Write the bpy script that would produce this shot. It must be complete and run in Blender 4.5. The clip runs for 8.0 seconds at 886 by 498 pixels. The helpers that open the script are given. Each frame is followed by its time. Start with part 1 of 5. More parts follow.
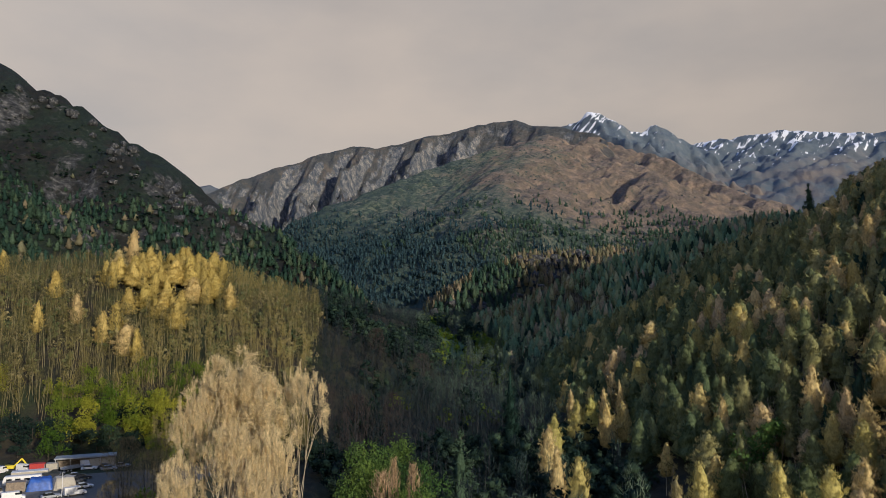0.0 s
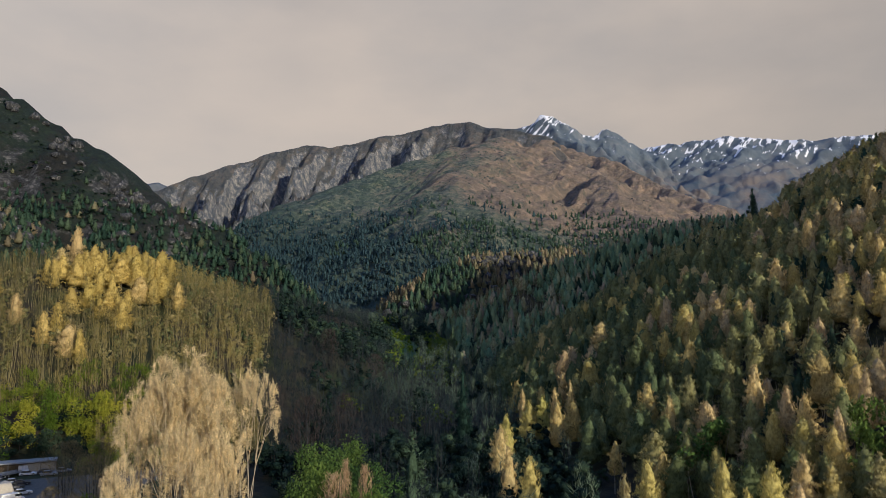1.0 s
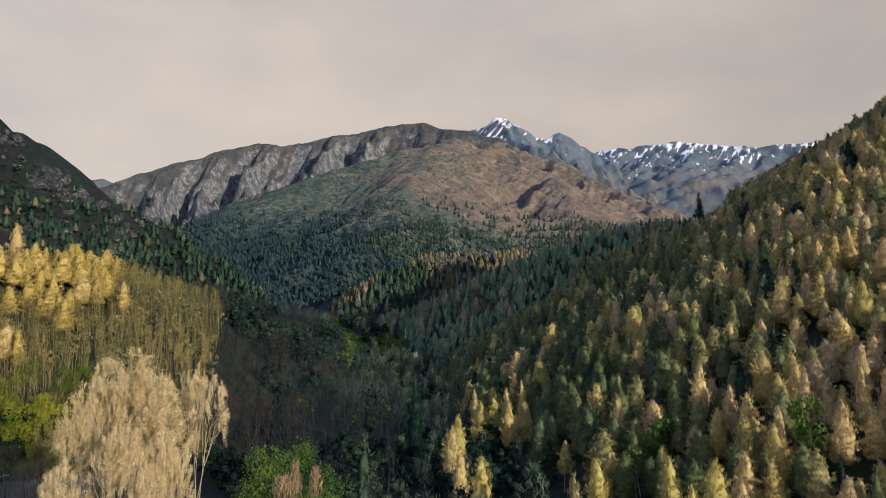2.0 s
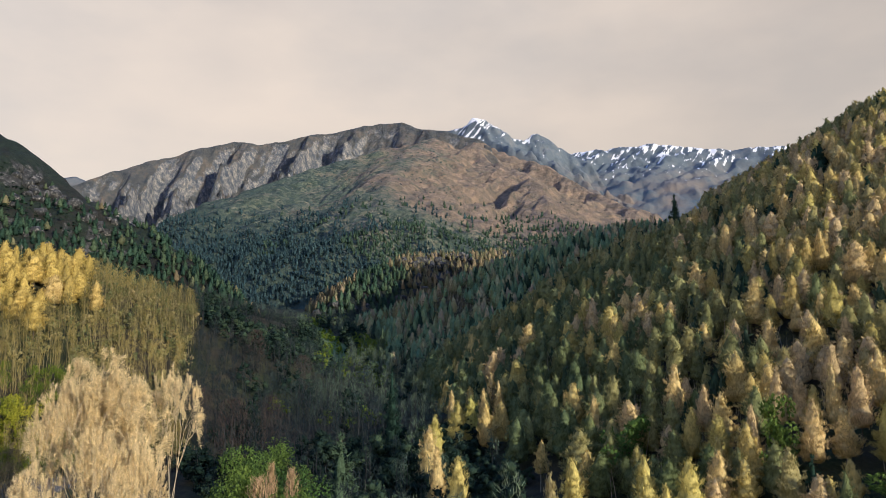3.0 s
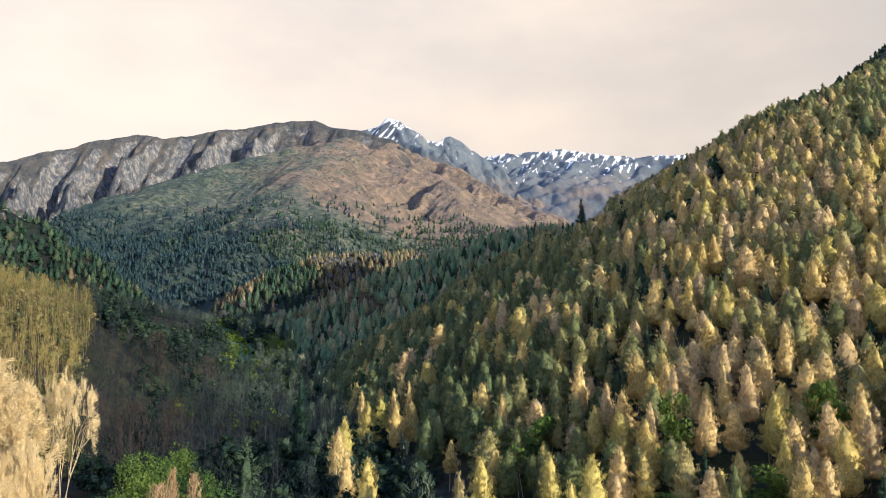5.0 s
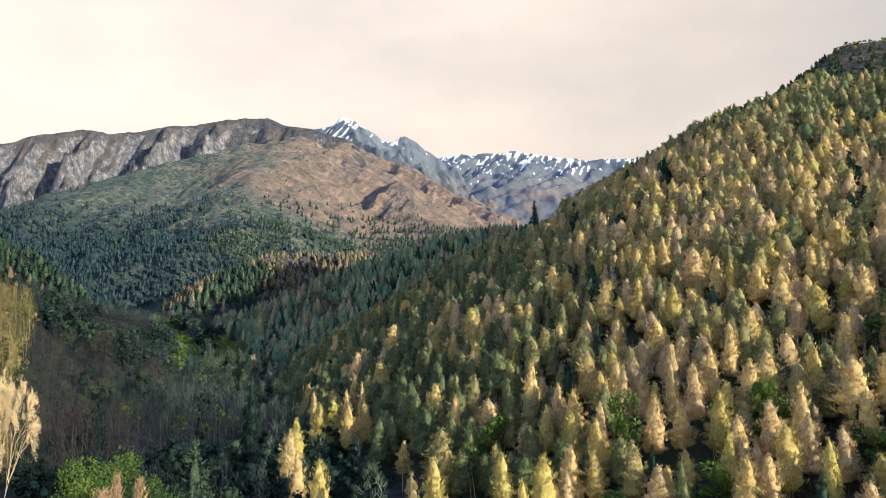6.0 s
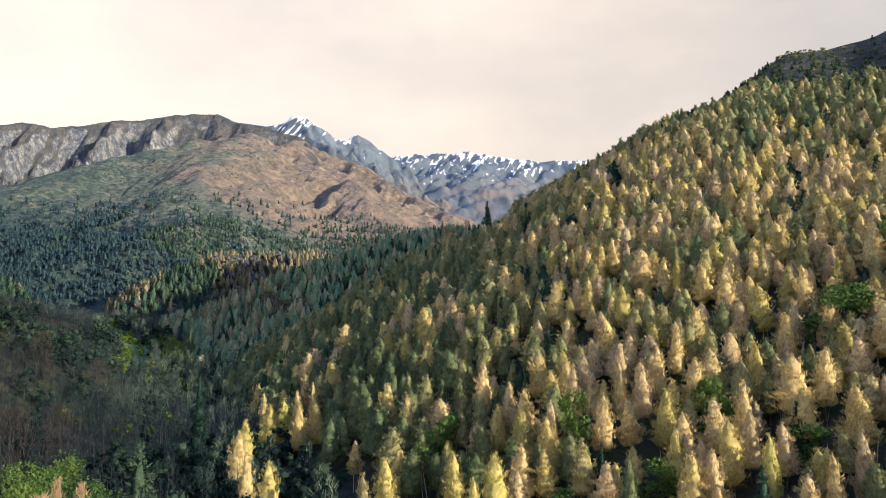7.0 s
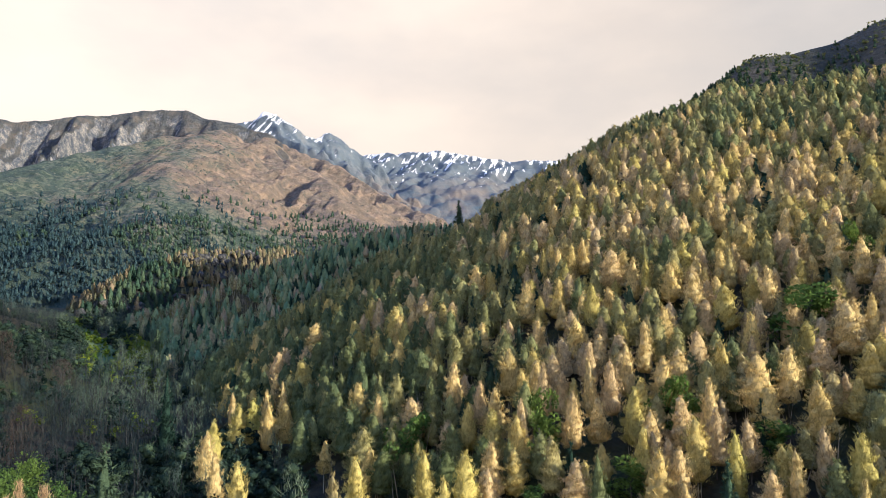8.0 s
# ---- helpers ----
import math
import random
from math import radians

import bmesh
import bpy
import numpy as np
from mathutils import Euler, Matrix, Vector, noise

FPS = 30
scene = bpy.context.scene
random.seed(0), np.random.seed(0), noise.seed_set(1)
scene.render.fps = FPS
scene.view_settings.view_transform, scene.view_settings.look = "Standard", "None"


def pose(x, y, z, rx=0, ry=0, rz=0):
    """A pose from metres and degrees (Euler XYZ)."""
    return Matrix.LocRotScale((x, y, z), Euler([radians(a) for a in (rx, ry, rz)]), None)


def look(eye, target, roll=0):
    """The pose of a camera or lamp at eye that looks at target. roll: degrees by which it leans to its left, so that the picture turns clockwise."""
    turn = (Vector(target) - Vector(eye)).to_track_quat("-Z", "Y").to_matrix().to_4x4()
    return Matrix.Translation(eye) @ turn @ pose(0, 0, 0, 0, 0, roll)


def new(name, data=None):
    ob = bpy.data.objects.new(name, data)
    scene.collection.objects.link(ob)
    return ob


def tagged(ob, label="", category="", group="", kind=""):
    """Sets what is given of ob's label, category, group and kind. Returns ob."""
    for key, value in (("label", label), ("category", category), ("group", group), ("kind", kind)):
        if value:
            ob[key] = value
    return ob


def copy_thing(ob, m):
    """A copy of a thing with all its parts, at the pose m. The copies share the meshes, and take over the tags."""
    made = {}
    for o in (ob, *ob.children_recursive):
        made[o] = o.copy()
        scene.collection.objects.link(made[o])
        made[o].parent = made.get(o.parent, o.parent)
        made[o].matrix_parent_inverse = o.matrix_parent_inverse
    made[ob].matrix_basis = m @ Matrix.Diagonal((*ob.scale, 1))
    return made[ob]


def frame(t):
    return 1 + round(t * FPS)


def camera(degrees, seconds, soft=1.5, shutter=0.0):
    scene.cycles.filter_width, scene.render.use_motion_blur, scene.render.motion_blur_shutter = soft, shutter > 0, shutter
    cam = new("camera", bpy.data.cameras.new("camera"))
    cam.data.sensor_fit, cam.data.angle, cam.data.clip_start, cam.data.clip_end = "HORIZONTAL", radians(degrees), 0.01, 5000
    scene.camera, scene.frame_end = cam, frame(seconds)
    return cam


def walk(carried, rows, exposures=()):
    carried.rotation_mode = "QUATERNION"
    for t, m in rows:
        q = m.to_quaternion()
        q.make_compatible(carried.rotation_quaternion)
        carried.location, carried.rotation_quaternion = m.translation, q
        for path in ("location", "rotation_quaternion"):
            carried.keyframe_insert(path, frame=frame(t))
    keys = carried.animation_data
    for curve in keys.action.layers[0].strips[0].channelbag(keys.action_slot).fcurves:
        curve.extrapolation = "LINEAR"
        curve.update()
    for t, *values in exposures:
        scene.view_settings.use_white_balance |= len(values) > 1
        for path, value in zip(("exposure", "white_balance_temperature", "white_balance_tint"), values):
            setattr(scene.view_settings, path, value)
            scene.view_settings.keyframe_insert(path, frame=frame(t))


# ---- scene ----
CAM_Z = 42.0  # the drone hovers 42 m over the car park and only turns
cam = camera(63.45, 8.0, soft=0.5)
TURN = [  # seconds, heading to the right, tilt up, lean (degrees)
    (0.0, 0.0, 6.05, 0.46), (0.5, 1.872, 6.063, 0.45), (1.0, 3.721, 6.079, 0.44), (1.5, 5.596, 6.106, 0.42),
    (2.0, 7.473, 6.113, 0.40), (2.2, 8.18, 6.115, 0.39), (3.3, 9.90, 6.12, 0.35), (3.5, 10.629, 6.124, 0.35),
    (4.0, 12.483, 6.118, 0.35), (4.5, 14.362, 6.126, 0.375), (6.0, 19.997, 6.139, 0.43), (6.5, 21.727, 6.136, 0.46),
    (7.0, 23.77, 6.091, 0.48), (7.5, 25.517, 6.05, 0.50), (7.6, 25.95, 6.02, 0.50), (8.0, 26.064, 5.99, 0.495)]
EXPOSURE = [(0.0, -0.50, 6150, 10), (1.0, -0.40, 6150, 10), (2.2, -0.14, 6200, 10), (3.4, 0.20, 6250, 10), (4.5, 0.45, 6300, 10), (6.5, 0.62, 6300, 10), (8.0, 0.64, 6250, 10)]  # seconds, stops, white balance
walk(cam, [(t, pose(0.4, 0.3, CAM_Z, 90 + p, r, -y)) for t, y, p, r in TURN], EXPOSURE)

# ---- light ----
SUN_BEARING, SUN_HEIGHT = 143.0, 13.0  # degrees to the right of the first heading; over the horizon
sun = new("sun", bpy.data.lights.new("sun", "SUN"))
sun.data.energy, sun.data.angle, sun.data.color = 5.5, radians(0.5), (1.0, 0.88, 0.70)
_b, _e = radians(SUN_BEARING), radians(SUN_HEIGHT)
SUN_DIR = Vector((math.sin(_b) * math.cos(_e), math.cos(_b) * math.cos(_e), math.sin(_e)))
sun.matrix_world = look(SUN_DIR * 300, (0, 0, 0))

world = bpy.data.worlds.new("sky")
scene.world = world
world.use_nodes = True


class Graph:
    """Short hand for building node trees."""

    def __init__(self, tree):
        self.tree = tree
        tree.nodes.clear()

    def node(self, kind, **values):
        n = self.tree.nodes.new(kind)
        for key, value in values.items():
            if key in n.inputs:
                if isinstance(value, bpy.types.NodeSocket):
                    self.tree.links.new(value, n.inputs[key])
                else:
                    n.inputs[key].default_value = value
            else:
                setattr(n, key, value)
        return n

    def link(self, a, b):
        self.tree.links.new(a, b)

    def noise(self, vector, scale, detail=4.0, rough=0.55):
        n = self.node("ShaderNodeTexNoise", Scale=scale, Detail=detail, Roughness=rough)
        self.link(vector, n.inputs["Vector"])
        return n.outputs["Fac"]

    def ramp(self, fac, stops):
        n = self.node("ShaderNodeValToRGB")
        self.link(fac, n.inputs["Fac"])
        el = n.color_ramp.elements
        while len(el) < len(stops):
            el.new(0.5)
        for e, (p, c) in zip(el, stops):
            e.position = p
            e.color = (*c, 1) if len(c) == 3 else c
        return n.outputs["Color"]

    def mix(self, fac, a, b, mode="MIX"):
        n = self.tree.nodes.new("ShaderNodeMix")
        n.data_type, n.blend_type = "RGBA", mode
        for socket, value in ((n.inputs[0], fac), (n.inputs[6], a), (n.inputs[7], b)):
            if isinstance(value, bpy.types.NodeSocket):
                self.link(value, socket)
            else:
                socket.default_value = value if isinstance(value, (int, float)) else (*value, 1)
        return n.outputs[2]

    def math(self, op, a, b=0.0, c=0.0, clamp=False):
        n = self.tree.nodes.new("ShaderNodeMath")
        n.operation, n.use_clamp = op, clamp
        for socket, value in zip(n.inputs, (a, b, c)):
            if isinstance(value, bpy.types.NodeSocket):
                self.link(value, socket)
            else:
                socket.default_value = value
        return n.outputs[0]

    def scaled(self, vector, size):
        n = self.node("ShaderNodeMapping")
        self.link(vector, n.inputs["Vector"])
        n.inputs["Scale"].default_value = size
        return n.outputs["Vector"]


def grey(v):
    return (v, v, v)


g = Graph(world.node_tree)
sky = g.node("ShaderNodeTexSky", sky_type="NISHITA", sun_disc=False, sun_elevation=_e, sun_rotation=_b)
way = g.node("ShaderNodeTexCoord").outputs["Generated"]
flat = g.scaled(way, (1.0, 1.0, 2.2))
puffs = g.noise(flat, 2.6, 5.0, 0.5)
veil = g.ramp(puffs, [(0.36, grey(0.80)), (0.62, grey(1.0))])
high = g.node("ShaderNodeSeparateXYZ")
g.link(way, high.inputs[0])
cream = g.ramp(high.outputs[2], [(0.0, (0.80, 0.675, 0.56)), (0.44, (0.76, 0.66, 0.575)), (0.57, (0.25, 0.42, 0.82)), (1.0, (0.15, 0.38, 1.05))])
cloud = g.mix(1.0, cream, g.ramp(g.noise(flat, 1.7, 6.0, 0.55), [(0.35, (0.84, 0.875, 0.92)), (0.65, (1.07, 1.04, 1.01))]), "MULTIPLY")
blue = g.mix(1.0, sky.outputs[0], grey(0.07), "MULTIPLY")
air = g.mix(g.math("MULTIPLY", veil, 0.93), blue, cloud)
side = g.math("MULTIPLY_ADD", high.outputs[0], -0.17, 1.01)
air = g.mix(1.0, air, side, "MULTIPLY")
back = g.node("ShaderNodeBackground", Strength=1.0)
g.link(air, back.inputs["Color"])
g.link(back.outputs[0], g.node("ShaderNodeOutputWorld").inputs["Surface"])


# ---- materials ----
def material(name):
    m = bpy.data.materials.new(name)
    m.use_nodes = True
    return m, Graph(m.node_tree)


def finish(g, colour, rough=0.9, bump=None, strength=0.5, distance=1.0, metal=0.0, gloss=0.25):
    p = g.node("ShaderNodeBsdfPrincipled")
    if isinstance(colour, bpy.types.NodeSocket):
        g.link(colour, p.inputs["Base Color"])
    else:
        p.inputs["Base Color"].default_value = (*colour, 1)
    p.inputs["Roughness"].default_value = rough
    p.inputs["Metallic"].default_value = metal
    p.inputs["Specular IOR Level"].default_value = gloss
    if bump is not None:
        b = g.node("ShaderNodeBump", Strength=strength, Distance=distance)
        g.link(bump, b.inputs["Height"])
        g.link(b.outputs[0], p.inputs["Normal"])
    g.link(p.outputs[0], g.node("ShaderNodeOutputMaterial").inputs["Surface"])
    return p


def rough(g, p, coarse, fine):
    """Relief at two sizes."""
    return g.math("MULTIPLY_ADD", g.noise(p, fine, 6, 0.7), 0.35, g.noise(p, coarse, 8, 0.65))


def place(g):
    return g.node("ShaderNodeNewGeometry").outputs["Position"]


def steep(g):
    n = g.node("ShaderNodeSeparateXYZ")
    g.link(g.node("ShaderNodeNewGeometry").outputs["Normal"], n.inputs[0])
    return n.outputs[2]


def litter_material():
    m, g = material("leaf_litter")
    p = place(g)
    soil = g.ramp(g.noise(p, 0.35, 6), [(0.3, (0.022, 0.019, 0.014)), (0.5, (0.040, 0.034, 0.022)), (0.7, (0.07, 0.055, 0.03))])
    herb = g.ramp(g.noise(p, 1.3, 5), [(0.3, (0.018, 0.026, 0.011)), (0.7, (0.05, 0.06, 0.022))])
    patch = g.ramp(g.noise(p, 0.035, 3), [(0.42, grey(0)), (0.58, grey(1))])
    grass = g.ramp(g.noise(p, 0.5, 7, 0.7), [(0.3, (0.05, 0.085, 0.032)), (0.55, (0.11, 0.155, 0.055)), (0.75, (0.20, 0.22, 0.10))])
    wet = g.node("ShaderNodeAttribute", attribute_name="meadow").outputs["Fac"]
    wet = g.ramp(g.math("MULTIPLY_ADD", g.noise(p, 0.12, 6, 0.65), 0.9, g.math("ADD", wet, -0.45)), [(0.40, grey(0)), (0.62, grey(1))])
    finish(g, g.mix(wet, g.mix(patch, soil, herb), grass), 0.95, g.noise(p, 1.5, 6), 0.9, 0.5)
    return m


def scrub_hill_material(name="scrub_hillside", dry=0.0):
    """dry: how much pale brown heath lies between the scrub."""
    m, g = material(name)
    p = place(g)
    # Brown and green kept very dark, in place of cloud shade on the left hill.
    brown = g.ramp(g.noise(p, 0.12, 8, 0.7), [(0.3, (0.009, 0.012, 0.012)), (0.52, (0.021, 0.022, 0.019)), (0.72, (0.052, 0.045, 0.034))])
    green = g.ramp(g.noise(p, 0.2, 8, 0.7), [(0.3, (0.007, 0.014, 0.012)), (0.55, (0.020, 0.032, 0.022)), (0.75, (0.042, 0.055, 0.032))])
    patch = g.ramp(g.noise(p, 0.018, 7, 0.65), [(0.44, grey(0)), (0.54, grey(1))])
    heath = g.ramp(g.noise(p, 0.25, 8, 0.7), [(0.3, (0.055, 0.055, 0.046)), (0.6, (0.135, 0.118, 0.088)), (0.75, (0.20, 0.172, 0.13))])
    brown = g.mix(dry, brown, heath)
    green = g.mix(dry * 0.45, green, heath)
    rock = g.ramp(g.noise(g.scaled(p, (1, 1, 1.6)), 0.14, 9, 0.75), [(0.36, (0.018, 0.020, 0.023)), (0.52, (0.060, 0.062, 0.064)), (0.68, (0.24, 0.23, 0.215))])
    crag = g.math("ADD", g.math("MULTIPLY", steep(g), -1.5), g.noise(p, 0.05, 9, 0.75))
    crag = g.ramp(g.math("ADD", crag, 0.80), [(0.42, grey(0)), (0.50, grey(1))])
    finish(g, g.mix(crag, g.mix(patch, brown, green), rock), 0.92, rough(g, p, 0.10, 0.5), 1.0, 7.0)
    return m


def stone_material():
    m, g = material("grey_rock")
    p = place(g)
    c = g.ramp(g.noise(g.scaled(p, (1, 1, 0.6)), 0.3, 9, 0.75), [(0.36, (0.014, 0.017, 0.020)), (0.52, (0.060, 0.063, 0.067)), (0.68, (0.32, 0.305, 0.285))])
    finish(g, c, 0.95, rough(g, p, 0.2, 0.8), 1.0, 2.5)
    return m


def tussock_material():
    m, g = material("tussock_mountainside")
    p = place(g)
    # Straw and olive greyed and blued a little, in place of haze.
    straw = g.ramp(g.noise(p, 0.035, 9, 0.72), [(0.3, (0.095, 0.092, 0.082)), (0.5, (0.23, 0.178, 0.132)), (0.70, (0.42, 0.30, 0.205))])
    olive = g.ramp(g.noise(p, 0.04, 9, 0.72), [(0.3, (0.062, 0.090, 0.080)), (0.5, (0.145, 0.168, 0.122)), (0.70, (0.29, 0.255, 0.172))])
    fern = g.ramp(g.noise(p, 0.05, 5), [(0.3, (0.034, 0.060, 0.056)), (0.7, (0.078, 0.110, 0.080))])
    h = g.node("ShaderNodeSeparateXYZ")
    g.link(p, h.inputs[0])
    side = g.math("MULTIPLY_ADD", g.math("MULTIPLY_ADD", h.outputs[1], 0.14, -100.0), 0.0021, 0.40)
    side = g.math("MULTIPLY_ADD", h.outputs[0], -0.0021, side)
    low = g.math("MAXIMUM", g.math("MULTIPLY_ADD", h.outputs[2], -0.009, 2.2), 0.0)
    wet = g.math("ADD", g.math("ADD", side, low), g.math("MULTIPLY_ADD", g.noise(p, 0.007, 7, 0.6), 2.6, -1.3))
    ground = g.mix(g.ramp(wet, [(0.15, grey(0)), (0.75, grey(1))]), straw, olive)
    dots = g.math("MULTIPLY_ADD", wet, 0.15, g.noise(p, 0.09, 8, 0.75))
    cover = g.mix(g.ramp(dots, [(0.56, grey(0)), (0.66, grey(1))]), ground, fern)
    rock = g.ramp(g.noise(g.scaled(p, (1, 1, 0.5)), 0.05, 8, 0.7), [(0.35, (0.05, 0.052, 0.056)), (0.6, (0.12, 0.115, 0.11)), (0.78, (0.28, 0.26, 0.235))])
    crag = g.math("ADD", g.math("MULTIPLY", steep(g), -1.5), g.noise(p, 0.012, 7, 0.7))
    crag = g.ramp(g.math("ADD", crag, 0.76), [(0.44, grey(0)), (0.56, grey(1))])
    crag = g.math("MULTIPLY", crag, g.ramp(g.math("MULTIPLY", h.outputs[2], 0.001), [(0.3, grey(0)), (0.45, grey(1))]))
    finish(g, g.mix(crag, cover, rock), 0.95, rough(g, p, 0.05, 0.22), 1.0, 16.0)
    return m


def bluff_material():
    m, g = material("rocky_bluffs")
    p = place(g)
    # Grass and rock blued: haze over the range put into the colour.
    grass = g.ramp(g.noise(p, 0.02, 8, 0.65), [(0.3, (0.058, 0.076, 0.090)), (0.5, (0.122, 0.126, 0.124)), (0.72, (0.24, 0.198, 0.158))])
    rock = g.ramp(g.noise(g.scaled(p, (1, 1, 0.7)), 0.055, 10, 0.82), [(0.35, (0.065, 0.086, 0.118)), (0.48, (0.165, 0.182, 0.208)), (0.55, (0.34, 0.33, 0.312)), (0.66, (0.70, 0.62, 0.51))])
    crag = g.math("ADD", g.math("MULTIPLY", steep(g), -1.25), g.noise(g.scaled(p, (1, 1, 0.6)), 0.022, 10, 0.78))
    crag = g.ramp(g.math("ADD", crag, 0.56), [(0.44, grey(0)), (0.56, grey(1))])
    finish(g, g.mix(crag, grass, rock), 0.95, rough(g, g.scaled(p, (1, 1, 0.7)), 0.035, 0.14), 1.0, 30.0)
    return m


def snow_mountain_material(name, line):
    """line: the height over which snow lies."""
    m, g = material(name)
    p = place(g)
    # Rock and heath are blue-grey, carrying the haze of distance in their colour.
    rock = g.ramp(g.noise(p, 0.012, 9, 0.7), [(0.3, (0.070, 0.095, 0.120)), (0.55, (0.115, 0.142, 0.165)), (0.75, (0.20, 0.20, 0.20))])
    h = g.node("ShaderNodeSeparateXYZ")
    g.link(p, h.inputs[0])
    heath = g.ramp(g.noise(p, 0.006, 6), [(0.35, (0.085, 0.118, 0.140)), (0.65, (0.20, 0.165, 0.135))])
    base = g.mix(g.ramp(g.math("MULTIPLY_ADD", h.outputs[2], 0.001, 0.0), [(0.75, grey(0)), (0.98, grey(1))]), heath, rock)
    tilt = g.node("ShaderNodeMapping")
    g.link(p, tilt.inputs["Vector"])
    tilt.inputs["Rotation"].default_value = (0.0, radians(-38), 0.0)
    streaks = g.noise(g.scaled(tilt.outputs[0], (1.0, 0.3, 0.12)), 0.05, 6, 0.55)
    broad = g.noise(p, 0.006, 4, 0.5)
    lie = g.math("MULTIPLY_ADD", h.outputs[2], 0.0034, -0.0034 * line)
    lie = g.math("ADD", lie, g.math("MULTIPLY_ADD", streaks, 5.0, -2.6))
    lie = g.math("ADD", lie, g.math("MULTIPLY_ADD", broad, 1.6, -0.8))
    lie = g.math("ADD", lie, g.math("MULTIPLY_ADD", steep(g), 0.6, -0.1))
    snow = g.ramp(lie, [(0.46, grey(0)), (0.60, grey(1))])
    finish(g, g.mix(snow, base, (0.80, 0.81, 0.84)), 0.8, rough(g, p, 0.015, 0.08), 0.5, 24.0)
    return m


def needle_material(name, stops, by_object=True, shine=0.3, tuft=1.7):
    """Foliage that lets some light through; each tree takes its own tone. tuft: sprays to the metre."""
    m, g = material(name)
    if by_object:
        tone = g.node("ShaderNodeObjectInfo").outputs["Random"]
    else:
        tone = g.node("ShaderNodeAttribute", attribute_name="tone").outputs["Fac"]
    leaf = g.node("ShaderNodeNewGeometry").outputs["Random Per Island"]
    p = g.scaled(place(g), (1.0, 1.0, 0.6))
    sprays = g.noise(p, tuft, 5, 0.7)
    c = g.ramp(tone, stops)
    c = g.mix(1.0, c, g.ramp(leaf, [(0.0, grey(0.74)), (1.0, grey(1.22))]), "MULTIPLY")
    c = g.mix(1.0, c, g.ramp(sprays, [(0.34, grey(0.60)), (0.50, grey(0.98)), (0.66, grey(1.28))]), "MULTIPLY")
    b = g.node("ShaderNodeBump", Strength=0.85, Distance=0.7 / tuft)
    g.link(sprays, b.inputs["Height"])
    d = g.node("ShaderNodeBsdfDiffuse")
    t = g.node("ShaderNodeBsdfTranslucent")
    for one in (d, t):
        g.link(c, one.inputs[0])
    g.link(b.outputs[0], d.inputs["Normal"])
    s = g.node("ShaderNodeMixShader", Fac=shine)
    g.link(d.outputs[0], s.inputs[1])
    g.link(t.outputs[0], s.inputs[2])
    g.link(s.outputs[0], g.node("ShaderNodeOutputMaterial").inputs["Surface"])
    return m


def bark_material(name, dark, light, scale=2.0):
    m, g = material(name)
    p = place(g)
    n = g.noise(g.scaled(p, (1, 1, 0.25)), scale, 6, 0.65)
    finish(g, g.ramp(n, [(0.3, dark), (0.7, light)]), 0.9, n, 0.6, 0.05)
    return m


def plain_material(name, colour, rough=0.5, metal=0.0, gloss=0.4, wear=0.12, scale=3.0):
    m, g = material(name)
    n = g.noise(place(g), scale, 6, 0.6)
    low = tuple(c * (1 - wear) for c in colour)
    up = tuple(min(1, c * (1 + wear)) for c in colour)
    finish(g, g.ramp(n, [(0.3, low), (0.7, up)]), rough, n, 0.1, 0.01, metal, gloss)
    return m


LITTER, SCRUB_HILL, STONE = litter_material(), scrub_hill_material(), stone_material()
HEATH_HILL = scrub_hill_material("heath_hillside", 0.85)
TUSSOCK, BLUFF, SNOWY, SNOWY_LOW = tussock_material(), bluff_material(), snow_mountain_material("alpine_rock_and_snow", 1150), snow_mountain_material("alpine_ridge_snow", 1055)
GOLD = [(0.0, (0.44, 0.38, 0.13)), (0.3, (0.54, 0.43, 0.16)), (0.55, (0.60, 0.46, 0.20)), (0.8, (0.58, 0.435, 0.235)), (1.0, (0.47, 0.37, 0.21))]
OLIVE = [(0.0, (0.130, 0.172, 0.085)), (0.35, (0.22, 0.235, 0.105)), (0.7, (0.34, 0.31, 0.135)), (1.0, (0.44, 0.36, 0.18))]
PINE = [(0.0, (0.022, 0.046, 0.036)), (0.5, (0.038, 0.075, 0.052)), (1.0, (0.080, 0.118, 0.070))]
# Leaves darkened and blued, in place of shade and haze in the valley.
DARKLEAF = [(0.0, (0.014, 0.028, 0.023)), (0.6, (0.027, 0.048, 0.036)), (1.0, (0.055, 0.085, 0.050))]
LIME = [(0.0, (0.09, 0.16, 0.025)), (0.5, (0.23, 0.28, 0.035)), (1.0, (0.42, 0.40, 0.05))]
TWIG = [(0.0, (0.040, 0.046, 0.038)), (0.3, (0.085, 0.084, 0.042)), (0.6, (0.175, 0.152, 0.056)), (1.0, (0.29, 0.235, 0.085))]
# Valley twigs, dark and bluish: shade and haze put into the colour.
SHADED_TWIG = [(0.0, (0.022, 0.032, 0.036)), (0.4, (0.050, 0.076, 0.072)), (1.0, (0.15, 0.20, 0.13))]
AMBER = [(0.0, (0.48, 0.37, 0.11)), (0.6, (0.57, 0.43, 0.14)), (1.0, (0.56, 0.42, 0.20))]
STRAW = [(0.0, (0.76, 0.61, 0.34)), (1.0, (0.82, 0.67, 0.39))]
BARK = bark_material("larch_bark", (0.05, 0.04, 0.03), (0.16, 0.13, 0.10))
# Bark of the valley trees, darkened in place of shade; bushes use it too.
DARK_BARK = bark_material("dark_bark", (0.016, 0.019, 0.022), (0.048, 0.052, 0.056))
STRAW_BARK = bark_material("straw_bark", (0.46, 0.37, 0.24), (0.68, 0.56, 0.38))
BANK_BARK = bark_material("poplar_bark", (0.16, 0.13, 0.06), (0.36, 0.31, 0.16))
